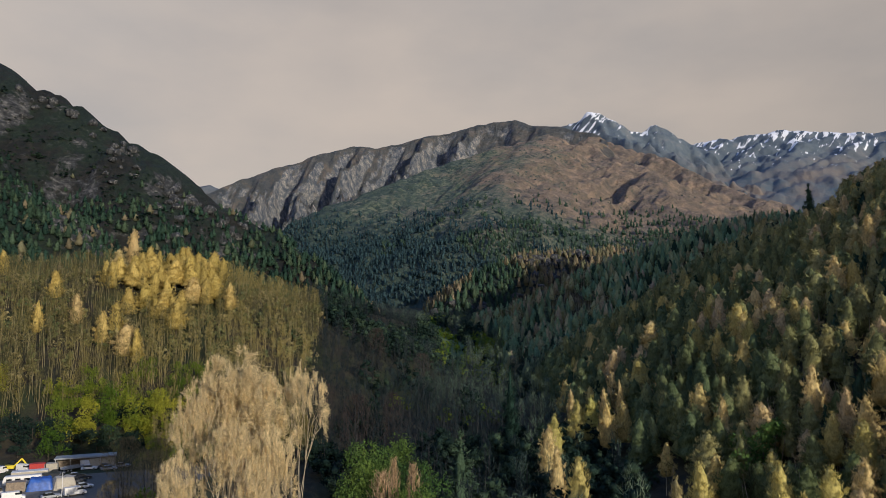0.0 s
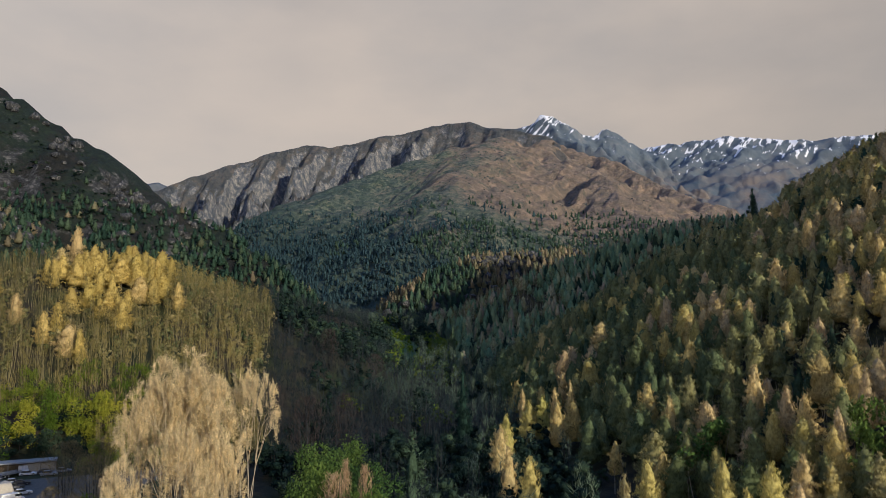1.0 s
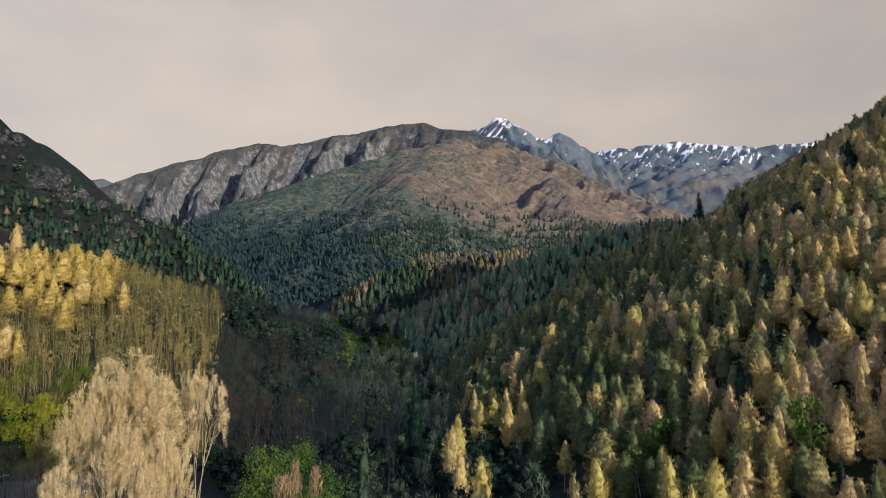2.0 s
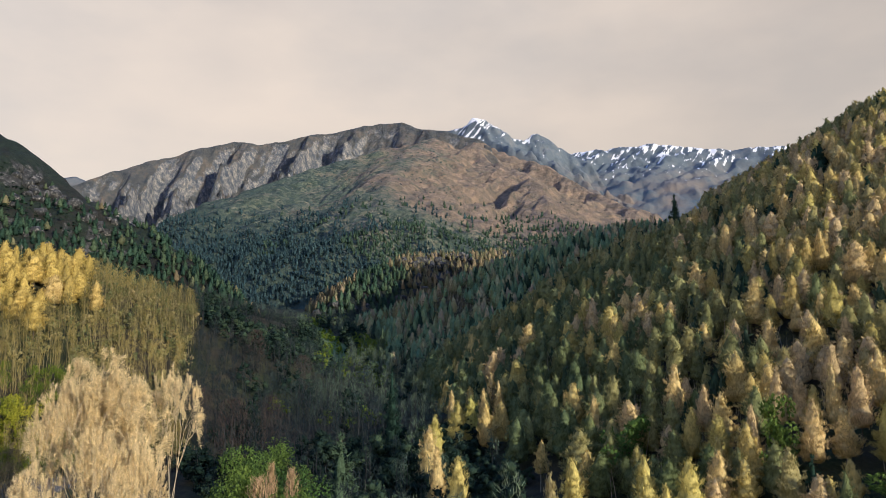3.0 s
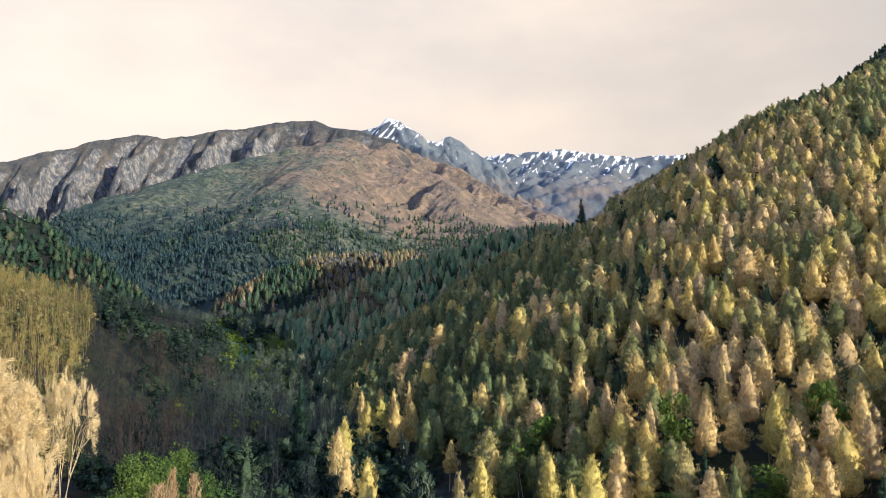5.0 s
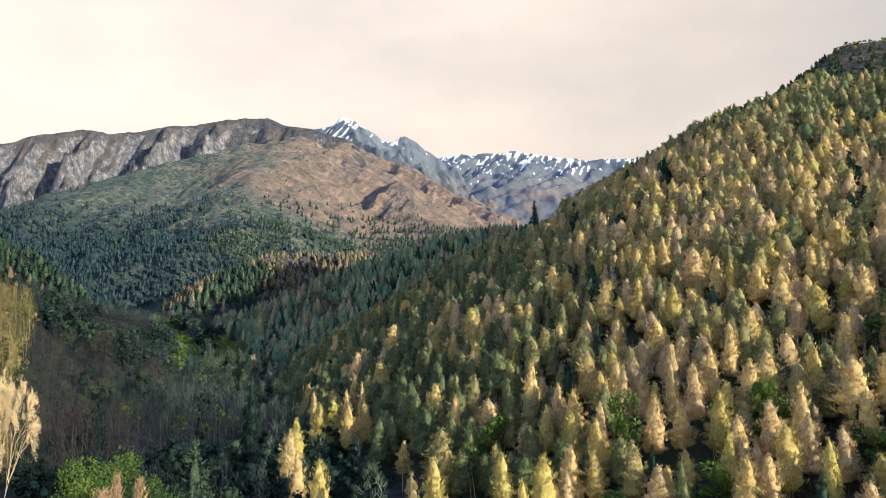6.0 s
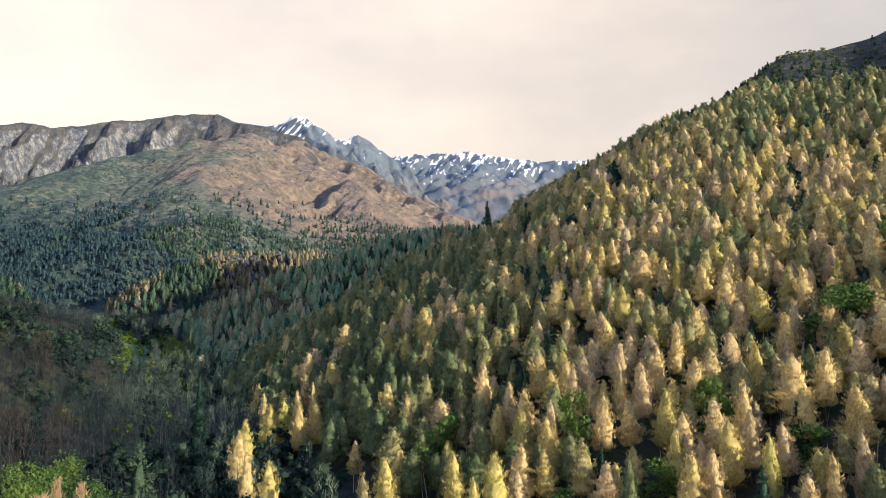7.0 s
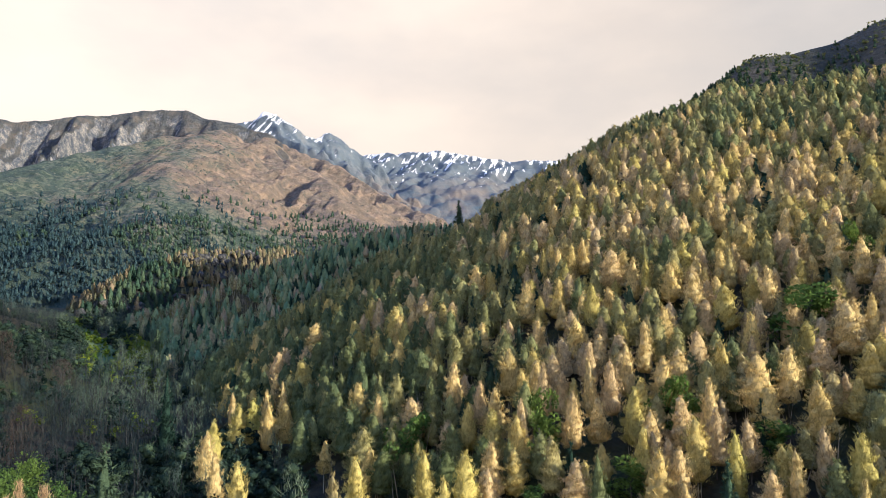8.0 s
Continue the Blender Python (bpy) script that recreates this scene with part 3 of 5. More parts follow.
def broad_crown(seed, count, size, clumps=9, wide=0.34, low=0.32):
    """A rounded, uneven crown one metre high, of several clumps of leaves."""
    rng = np.random.RandomState(seed)
    c = np.stack([rng.normal(0, wide * 0.48, clumps), rng.normal(0, wide * 0.48, clumps), rng.uniform(low + 0.1, 0.86, clumps)], 1)
    c[:, :2] *= (1.15 - 0.75 * np.clip(c[:, 2:3] - 0.4, 0, 1))
    rad = rng.uniform(0.10, 0.19, clumps)
    k = rng.randint(0, clumps, count)
    d = rng.normal(size=(count, 3))
    d /= np.linalg.norm(d, axis=1, keepdims=True)
    p = c[k] + d * (rad[k] * rng.uniform(0.55, 1.05, count) ** 0.6)[:, None]
    p[:, 2] = np.minimum(p[:, 2], 1.0)
    return leaves(p, size, rng, None, 1.0, d)


def lumpy_crown(seed, count, size, clumps=7, wide=0.42, low=0.05):
    """A dense leafy crown one metre high: uneven clumps with loose leaves round them."""
    rng = np.random.RandomState(seed)
    bm = bmesh.new()
    bmesh.ops.create_icosphere(bm, subdivisions=1, radius=1.0)
    ball = np.array([q.co[:] for q in bm.verts])
    bm.verts.ensure_lookup_table()
    net = np.array([[q.index for q in p.verts] for p in bm.faces])
    bm.free()
    pieces = []
    for k in range(clumps):
        h = 0.16 + 0.66 * (k + 0.5) / clumps
        w, r = 2.4 * k + rng.uniform(-0.5, 0.5), wide * (1.0 - 0.75 * max(0.0, h - 0.35)) * rng.uniform(0.35, 0.7)
        o = np.array([r * math.cos(w), r * math.sin(w), h])
        size_k = rng.uniform(0.11, 0.19)
        v = o + ball * size_k * 0.8 * rng.uniform(0.6, 1.25, (len(ball), 1)) * (1, 1, 0.9)
        pieces.append((v, net))
        d = rng.normal(size=(count // clumps, 3))
        d /= np.linalg.norm(d, axis=1, keepdims=True)
        pieces.append(leaves(o + d * size_k * rng.uniform(0.85, 1.2, (len(d), 1)), size, rng, None, 1.0, d))
    v, f = joined(pieces)
    v[:, 2] = np.minimum(v[:, 2], 1.0)
    return v, f


def stem(seed, top=0.93, base=0.013, sides=5, bend=0.01):
    rng = np.random.RandomState(seed)
    z = np.linspace(-0.03, top, 6)
    path = np.stack([np.cumsum(rng.normal(0, bend, 6)) * 0.5, np.cumsum(rng.normal(0, bend, 6)) * 0.5, z], 1)
    return tube(path, base * (1 - z / top * 0.85), sides)


def bare_tree(seed, twigs=84, stems=2, wide=0.15, size=0.11):
    """A leafless young tree one metre high: pale stems and steep fine twigs. Returns vertices, triangles and which are twigs."""
    rng = np.random.RandomState(seed)
    pieces = []
    for k in range(stems):
        o = rng.normal(0, 0.05, 2) * (k > 0)
        l = rng.normal(0, 0.05, 2)
        h = rng.uniform(0.7, 0.98) if k else 0.95
        pieces.append(tube([(o[0], o[1], -0.03), (o[0] + l[0] * 0.5, o[1] + l[1] * 0.5, h * 0.5), (o[0] + l[0], o[1] + l[1], h)], (0.0065, 0.005, 0.0015), 3))
    v, f = joined(pieces)
    n = len(f)
    z = rng.uniform(0.28, 0.97, twigs)
    w = rng.uniform(0, 2 * math.pi, twigs)
    r = rng.uniform(0.15, 1, twigs) * wide * (1.2 - 0.7 * z)
    p = np.stack([r * np.cos(w), r * np.sin(w), z], 1)
    along = np.stack([np.cos(w) * 0.5, np.sin(w) * 0.5, np.full(twigs, 1.3)], 1)
    tv, tf = leaves(p, size, rng, along, 0.085)
    v, f = joined([(v, f), (tv, tf)])
    return v, f, np.arange(len(f)) >= n


def stuff(name, protos, rows, mats, label, category, smooth=True):
    """Many plants joined into one object. rows: x, y, z, height, width, turn, tone."""
    rng = np.random.RandomState(len(rows))
    which = rng.randint(0, len(protos), len(rows))
    vs, fs, ms, ts, n = [], [], [], [], 0
    for k, proto in enumerate(protos):
        v, f = proto[0], proto[1]
        kind = proto[2].astype(np.int32) if len(proto) > 2 else np.zeros(len(f), np.int32)
        sel = rows[which == k]
        if not len(sel):
            continue
        c, s = np.cos(sel[:, 5])[:, None], np.sin(sel[:, 5])[:, None]
        wide, high = (sel[:, 3] * sel[:, 4])[:, None], sel[:, 3][:, None]
        x, y, z = v[None, :, 0] * wide, v[None, :, 1] * wide, v[None, :, 2] * high
        out = np.stack([x * c - y * s + sel[:, 0:1], x * s + y * c + sel[:, 1:2], z + sel[:, 2:3]], -1)
        vs.append(out.reshape(-1, 3))
        fs.append((f[None] + (np.arange(len(sel)) * len(v))[:, None, None]).reshape(-1, 3) + n)
        ms.append(np.tile(kind, len(sel)))
        ts.append(np.repeat(sel[:, 6], len(v)))
        n += len(sel) * len(v)
    me = mesh_from(name, np.concatenate(vs), np.concatenate(fs), mats, smooth)
    me.polygons.foreach_set("material_index", np.concatenate(ms))
    tone = me.attributes.new("tone", "FLOAT", "POINT")
    tone.data.foreach_set("value", np.concatenate(ts).astype(np.float32))
    return tagged(new(name, me), label, category, kind="stuff")


def part(name, mesh, parent, label=""):
    ob = new(name, mesh)
    ob.parent = parent
    return tagged(ob, label)


GOLD_OB, OLIVE_OB = needle_material("golden_needles", GOLD), needle_material("olive_needles", OLIVE)
PINE_OB, LIME_OB = needle_material("spruce_needles", PINE, shine=0.15), needle_material("lime_leaves", LIME, shine=0.4)
GOLD_T, OLIVE_T = needle_material("golden_wood", GOLD, False), needle_material("olive_wood", OLIVE, False)
PINE_T, LIME_T = needle_material("pine_wood", PINE, False, 0.15), needle_material("lime_wood", LIME, False, 0.4)
DARKLEAF_OB, SHADED_LEAF_T = needle_material("dark_leaves", DARKLEAF, True, 0.15), needle_material("shaded_wood", DARKLEAF, False, 0.15)
KNOLL_T = needle_material("knoll_wood", [(0.0, (0.17, 0.29, 0.18)), (0.5, (0.28, 0.37, 0.20)), (0.8, (0.42, 0.39, 0.23)), (1.0, (0.44, 0.36, 0.26))], False)
CROP_T = needle_material("outcrop_wood", [(0.0, (0.10, 0.135, 0.080)), (0.5, (0.20, 0.19, 0.11)), (1.0, (0.30, 0.235, 0.15))], False)
# Green shifted to blue: haze before the mountain put into the leaf colour.
HAZE_BLUE_T = needle_material("haze_blue_wood", [(0.0, (0.034, 0.068, 0.084)), (0.6, (0.060, 0.102, 0.105)), (1.0, (0.11, 0.15, 0.115))], False, 0.15, 0.6)
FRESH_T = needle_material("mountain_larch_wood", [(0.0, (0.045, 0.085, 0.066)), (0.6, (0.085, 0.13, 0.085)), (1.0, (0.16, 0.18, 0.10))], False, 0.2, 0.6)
SHADED_TWIG_T, AMBER_T, AMBER_OB = needle_material("shaded_valley_twigs", SHADED_TWIG, False, 0.1), needle_material("amber_wood", AMBER, False), needle_material("amber_needles", AMBER)
TWIG_T = needle_material("bare_twigs", TWIG, False, 0.1)
STRAW_OB = needle_material("straw_twigs", STRAW, True, 0.25)


def conifer(name, seed, foliage, label, group, count=1500, **shape):
    """A tree one metre high; it is scaled where it stands."""
    thing = new(name)
    thing.empty_display_size = 0.1
    v, f = stem(seed, base=0.011)
    part("trunk", mesh_from("trunk", v, f, BARK, True), thing, "slender grey-brown trunk")
    v, f = conifer_crown(seed, count, **shape)
    part("crown", mesh_from("crown", v, f, foliage, True), thing, label)
    return tagged(thing, label, "tree", group)


def broadleaf(name, seed, foliage, label, group, count=1500, size=0.045, clumps=14, wide=0.42, low=0.08, **shape):
    thing = new(name)
    v, f = stem(seed, 0.6, 0.012)
    part("trunk", mesh_from("trunk", v, f, BARK, True), thing)
    v, f = broad_crown(seed, count, size, clumps, wide, low, **shape)
    part("crown", mesh_from("crown", v, f, foliage), thing)
    return tagged(thing, label, "tree", group)


def stand(proto, x, y, height, wide=1.0, turn=0.0):
    """Plants a copy of a tree on the land; the first one is the tree itself."""
    z = float(land_z(np.array([x]), np.array([y]))[0])
    size = Matrix.Diagonal((height * wide, height * wide, height, 1))
    m = Matrix.Translation((x, y, z)) @ Matrix.Rotation(turn, 4, "Z")
    if proto.get("used"):
        ob = copy_thing(proto, m)
    else:
        proto["used"], ob = 1, proto
        ob.matrix_basis = m
    ob.scale = (height * wide, height * wide, height)
    return ob


WOOD = "larches on the hillside"
gold_larch = [conifer("larch_tree", 100 + k, GOLD_OB, "larch with golden autumn needles on the hillside", WOOD, size=0.042, slim=0.27, radius=0.185 + 0.02 * (k % 3), full=0.55 + 0.08 * (k % 2)) for k in range(5)]
olive_larch = [conifer("larch_tree", 120 + k, OLIVE_OB, "larch turning from olive green to yellow", WOOD, size=0.042, slim=0.27, radius=0.19 + 0.02 * (k % 3), full=0.55 + 0.08 * (k % 2)) for k in range(5)]
YELLOW_OB = needle_material("yellow_needles", [(0.0, (0.44, 0.41, 0.13)), (0.5, (0.55, 0.47, 0.16)), (1.0, (0.58, 0.46, 0.20))])
TAN_OB = needle_material("tan_needles", [(0.0, (0.58, 0.46, 0.21)), (0.5, (0.64, 0.50, 0.24)), (1.0, (0.56, 0.46, 0.20))])
yellow_larch = [conifer("larch_tree", 170 + k, YELLOW_OB, "larch in bright yellow autumn needles", WOOD, size=0.042, slim=0.27, radius=0.18, full=0.5) for k in range(3)]
amber_larch = [conifer("larch_tree", 165 + k, AMBER_OB, "larch in glowing amber needles on the bank", "larches on the bank", size=0.042, slim=0.27, radius=0.2, full=0.6, power=0.6) for k in range(4)]
tan_larch = [conifer("larch_tree", 180 + k, TAN_OB, "larch in faded tan autumn needles", WOOD, size=0.042, slim=0.27, radius=0.17, full=0.55) for k in range(3)]
# Olive needles darkened: shade on the slope's left put into their colour.
SHADED_OB = needle_material("shaded_olive_needles", [(0.0, (0.11, 0.145, 0.065)), (0.5, (0.16, 0.185, 0.080)), (1.0, (0.22, 0.225, 0.10))])
GREEN_OB = needle_material("mid_green_leaves", [(0.0, (0.08, 0.15, 0.045)), (1.0, (0.15, 0.22, 0.05))], shine=0.35)
green_tree = [broadleaf("broadleaf_tree", 155 + k, GREEN_OB, "leafy green tree among the larches", "green trees", wide=0.34) for k in range(3)]
shaded_larch = [conifer("larch_tree", 190 + k, SHADED_OB, "olive green larch, darkened in place of shade", WOOD, size=0.042, slim=0.27, radius=0.18, full=0.5) for k in range(3)]
spruce = [conifer("spruce_tree", 140 + k, PINE_OB, "dark green spruce with drooping boughs", "spruces", size=0.05, slim=0.3, fill=0.45, start=0.05, radius=0.2, full=0.95, power=0.95, rise=0.05, droop=0.35, limbs=110) for k in range(2)]
lime_tree = [broadleaf("broadleaf_tree", 150 + k, LIME_OB, "leafy tree still bright lime green", "green trees", count=2600, size=0.030, clumps=18) for k in range(3)]
foot_tree = [broadleaf("broadleaf_tree", 158 + k, GREEN_OB, "leafy green tree at the foot of the hill", "green trees", count=3600, size=0.023, clumps=20) for k in range(2)]
pine_broad = [broadleaf("broadleaf_tree", 160 + k, DARKLEAF_OB, "dense dark green leafy tree", "dark green trees") for k in range(2)]


def spots(spacing, near, far, left, right, seed):
    """Jittered places between two distances and two bearings."""
    rng = np.random.RandomState(seed)
    n = int(2 * far / spacing) + 2
    i, j = np.meshgrid(np.arange(-n // 2, n // 2), np.arange(-n // 2, n // 2))
    x = (i + rng.uniform(-0.45, 0.45, i.shape)).ravel() * spacing
    y = (j + rng.uniform(-0.45, 0.45, i.shape)).ravel() * spacing
    r, b = np.hypot(x, y), np.degrees(np.arctan2(x, y))
    keep = (r > near) & (r < far) & (b > left) & (b < right)
    return x[keep], y[keep], r[keep], b[keep], rng


def rows_of(x, y, height, width, rng, tone=None, sink=0.2):
    n = len(x)
    z = land_z(x, y) - sink
    tone = rng.uniform(0, 1, n) if tone is None else np.clip(tone, 0, 1)
    return np.stack([x, y, z, height, width, rng.uniform(0, 6.28, n), tone], 1)


FLOOR, LEFT, BANK, SPUR, RIGHT, KNOLLS, CROP = range(7)


def owners(x, y):
    return np.argmax(np.array(land_parts(x, y)), 0)


mid_gold = [conifer_crown(200 + k, 420, 0.06, start=0.18, radius=0.2 + 0.02 * (k % 3), full=0.6, limbs=90, slim=0.33, heart=(10, 10)) for k in range(5)]
far_gold = [conifer_crown(205 + k, 170, 0.08, start=0.16, radius=0.2 + 0.02 * (k % 3), full=0.6, limbs=60, slim=0.38, heart=(8, 8)) for k in range(5)]
high_gold = [conifer_crown(210 + k, 70, 0.11, start=0.12, radius=0.21 + 0.02 * (k % 3), full=0.65, limbs=45, slim=0.42, heart=(7, 6)) for k in range(5)]
far_pine = [conifer_crown(220 + k, 70, 0.13, start=0.06, radius=0.2, full=0.8, limbs=34, slim=0.42, heart=(6, 5)) for k in range(4)]
far_broad = [lumpy_crown(230 + k, 90, 0.085, 5, 0.42, 0.05) for k in range(6)]
small_pine = [conifer_crown(244 + k, 44, 0.15, start=0.03, radius=0.27, full=0.9, power=0.55, limbs=26, slim=0.5, heart=(6, 4)) for k in range(4)]
tiny = [conifer_crown(240 + k, 20, 0.26, radius=0.2, limbs=14, slim=0.4, heart=(5, 2)) for k in range(4)]
shrub = [broad_crown(250 + k, 30, 0.34, clumps=4, wide=0.5, low=0.0) for k in range(4)]
near_broad = [lumpy_crown(280 + k, 330, 0.055, 8, 0.42, 0.05) for k in range(6)]
dense_pine = [conifer_crown(270 + k, 40, 0.2, start=0.03, radius=0.24, full=0.9, limbs=26, slim=1.1, heart=(6, 3)) for k in range(4)]
bare_proto = [bare_tree(260 + k) for k in range(8)]

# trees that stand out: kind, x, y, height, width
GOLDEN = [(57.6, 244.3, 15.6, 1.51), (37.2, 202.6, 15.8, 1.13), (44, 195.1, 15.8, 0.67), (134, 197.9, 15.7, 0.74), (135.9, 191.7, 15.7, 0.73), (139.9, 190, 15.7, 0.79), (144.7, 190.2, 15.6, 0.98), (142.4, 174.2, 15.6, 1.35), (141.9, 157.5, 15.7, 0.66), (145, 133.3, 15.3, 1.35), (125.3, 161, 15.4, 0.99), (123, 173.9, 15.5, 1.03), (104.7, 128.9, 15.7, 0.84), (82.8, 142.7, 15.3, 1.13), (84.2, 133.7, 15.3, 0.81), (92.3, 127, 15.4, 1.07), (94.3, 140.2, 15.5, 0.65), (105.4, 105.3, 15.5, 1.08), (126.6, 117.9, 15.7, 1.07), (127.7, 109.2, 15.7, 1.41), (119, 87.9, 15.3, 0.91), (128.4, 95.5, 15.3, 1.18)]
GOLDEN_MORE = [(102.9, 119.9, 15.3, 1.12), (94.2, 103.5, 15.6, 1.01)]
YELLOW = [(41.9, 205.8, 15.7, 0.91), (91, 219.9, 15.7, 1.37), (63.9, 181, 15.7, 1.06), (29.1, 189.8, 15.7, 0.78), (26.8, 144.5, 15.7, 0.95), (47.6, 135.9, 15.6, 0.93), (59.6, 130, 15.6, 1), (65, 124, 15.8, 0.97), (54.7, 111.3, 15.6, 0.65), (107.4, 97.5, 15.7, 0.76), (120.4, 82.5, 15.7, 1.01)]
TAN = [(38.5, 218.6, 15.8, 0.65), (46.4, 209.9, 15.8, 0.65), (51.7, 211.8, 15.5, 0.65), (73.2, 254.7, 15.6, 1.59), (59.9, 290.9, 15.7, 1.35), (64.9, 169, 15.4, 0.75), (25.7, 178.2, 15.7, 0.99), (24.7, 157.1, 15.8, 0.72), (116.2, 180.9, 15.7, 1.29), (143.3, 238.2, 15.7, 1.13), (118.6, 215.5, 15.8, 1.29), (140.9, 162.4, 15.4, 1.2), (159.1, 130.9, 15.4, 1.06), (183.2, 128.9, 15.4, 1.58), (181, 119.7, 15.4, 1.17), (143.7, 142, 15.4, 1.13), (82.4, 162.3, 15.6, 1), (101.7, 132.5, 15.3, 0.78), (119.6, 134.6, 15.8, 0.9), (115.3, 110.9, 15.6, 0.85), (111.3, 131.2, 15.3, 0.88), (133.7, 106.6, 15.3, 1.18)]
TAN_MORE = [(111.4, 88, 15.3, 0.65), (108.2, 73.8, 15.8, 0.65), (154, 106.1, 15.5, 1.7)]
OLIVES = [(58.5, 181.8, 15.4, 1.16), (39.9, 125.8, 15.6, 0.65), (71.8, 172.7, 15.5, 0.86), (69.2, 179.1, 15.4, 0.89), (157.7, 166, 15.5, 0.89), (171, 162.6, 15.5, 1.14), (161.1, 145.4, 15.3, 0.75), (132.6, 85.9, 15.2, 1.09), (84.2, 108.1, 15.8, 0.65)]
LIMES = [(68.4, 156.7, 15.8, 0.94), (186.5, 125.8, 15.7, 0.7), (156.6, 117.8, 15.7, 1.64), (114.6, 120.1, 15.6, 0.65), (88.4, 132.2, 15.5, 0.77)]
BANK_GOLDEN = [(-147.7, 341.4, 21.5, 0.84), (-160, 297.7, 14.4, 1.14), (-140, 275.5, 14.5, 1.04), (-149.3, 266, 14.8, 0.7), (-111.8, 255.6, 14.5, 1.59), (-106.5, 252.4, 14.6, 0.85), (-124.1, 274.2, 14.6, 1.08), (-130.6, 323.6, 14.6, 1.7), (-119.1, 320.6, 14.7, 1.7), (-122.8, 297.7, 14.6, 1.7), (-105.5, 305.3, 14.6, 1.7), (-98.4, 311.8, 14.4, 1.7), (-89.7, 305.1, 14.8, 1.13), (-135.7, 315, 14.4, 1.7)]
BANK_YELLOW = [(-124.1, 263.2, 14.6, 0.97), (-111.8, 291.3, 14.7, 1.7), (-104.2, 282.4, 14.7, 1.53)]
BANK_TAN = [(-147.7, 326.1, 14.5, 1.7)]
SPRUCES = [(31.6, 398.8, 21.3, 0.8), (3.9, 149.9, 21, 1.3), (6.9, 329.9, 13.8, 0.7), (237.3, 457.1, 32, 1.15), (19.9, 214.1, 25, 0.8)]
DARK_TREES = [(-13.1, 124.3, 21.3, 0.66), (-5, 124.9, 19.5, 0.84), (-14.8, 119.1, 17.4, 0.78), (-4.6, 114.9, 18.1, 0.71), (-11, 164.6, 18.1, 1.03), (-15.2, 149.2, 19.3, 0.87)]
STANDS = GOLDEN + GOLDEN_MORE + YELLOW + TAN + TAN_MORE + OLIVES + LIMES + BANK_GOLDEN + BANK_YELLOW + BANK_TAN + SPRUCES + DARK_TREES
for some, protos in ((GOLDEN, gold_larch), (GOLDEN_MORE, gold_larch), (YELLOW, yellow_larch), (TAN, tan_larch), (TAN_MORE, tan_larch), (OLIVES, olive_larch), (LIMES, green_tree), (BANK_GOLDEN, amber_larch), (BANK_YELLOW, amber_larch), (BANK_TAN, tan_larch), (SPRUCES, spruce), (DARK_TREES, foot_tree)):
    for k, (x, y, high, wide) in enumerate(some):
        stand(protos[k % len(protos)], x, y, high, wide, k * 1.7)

# the larch wood on the hill
x, y, r, b, rng = spots(5.2, 84, 560, 2, 66, 5)
own = owners(x, y)
foot = 5.0 + 1.5 * np.sin(r / 31) + np.clip((r - 200) / 60, 0, 4)
ok = (own == RIGHT) & (b > foot) & ~((r > 520) & (b > 44)) & (rng.uniform(0, 1, len(x)) > 0.10)
x, y, r, b = x[ok], y[ok], r[ok], b[ok]
patch = fractal(x / 45, y / 45, 3, 91) + 0.22 * rng.normal(size=len(x))
nose = np.clip((36 - b) / 10, 0, 1) * np.clip((r - 300) / 80, 0, 1)
lift = np.clip((land_z(x, y) - 95) / 45, 0, 1)
# Fewer gold and darker olive towards the left, in place of shade.
gold = patch + 0.17 - 0.26 * lift - 0.5 * nose - 0.36 * np.clip((38 - b) / 11, 0, 1) - 0.16 * np.clip((r - 300) / 100, 0, 1) * np.clip((b - 40) / 6, 0, 1) > 0.5
# Tone raised on the nose, in place of light that misses it.
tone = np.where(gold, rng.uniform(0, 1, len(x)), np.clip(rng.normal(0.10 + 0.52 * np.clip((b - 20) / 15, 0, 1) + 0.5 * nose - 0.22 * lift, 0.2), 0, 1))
height = rng.uniform(9.0, 14.5, len(x)) * np.where((b > 25) & (b < 29.5) & (r > 350), 0.5, 1)
width = rng.uniform(1.0, 1.45, len(x)) * np.where(r > 235, 1.15, 1)
keep = ~((rng.uniform(0, 1, len(x)) < 0.92) & (b > 8) & (b < 27) & (r < 148))
for q in STANDS:
    keep &= np.hypot(x - q[0], y - q[1]) > (9 if q in SPRUCES else 4.0)
x, y, r, b, patch, nose, gold, tone, height, width = (c[keep] for c in (x, y, r, b, patch, nose, gold, tone, height, width))
close = r < np.sort(r)[140]
kinds = rng.randint(0, 5, len(x))
odd = rng.uniform(0, 1, len(x))
for k in np.nonzero(close)[0]:
    proto = spruce[kinds[k] % 2] if odd[k] < 0.03 else green_tree[kinds[k] % 3] if odd[k] < 0.06 else (gold_larch if gold[k] else olive_larch if tone[k] > 0.3 else shaded_larch)[kinds[k] % 3]
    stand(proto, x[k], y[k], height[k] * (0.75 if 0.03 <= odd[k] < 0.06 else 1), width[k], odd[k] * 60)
rest = ~close
for pick, name, mats, label in ((gold & (odd > 0.06), "golden_larches", [GOLD_T], "larch wood in golden autumn needles"), (~gold & (odd > 0.06), "olive_larches", [OLIVE_T], "larch wood turning olive and yellow")):
    for near, far, proto in ((0, 235, mid_gold), (235, 350, far_gold), (350, 999, high_gold)):
        s = rest & pick & (r >= near) & (r < far)
        stuff(name, proto, rows_of(x[s], y[s], height[s], width[s], rng, tone[s]), mats, label, "trees")
s = rest & (odd <= 0.06) | (rest & ~gold & (nose > 0.3) & (odd < 0.14))
stuff("dark_conifers", far_pine, rows_of(x[s] + 2, y[s] + 1, height[s] * 0.9, width[s], rng), [PINE_T], "dark green conifers among the larches", "trees")

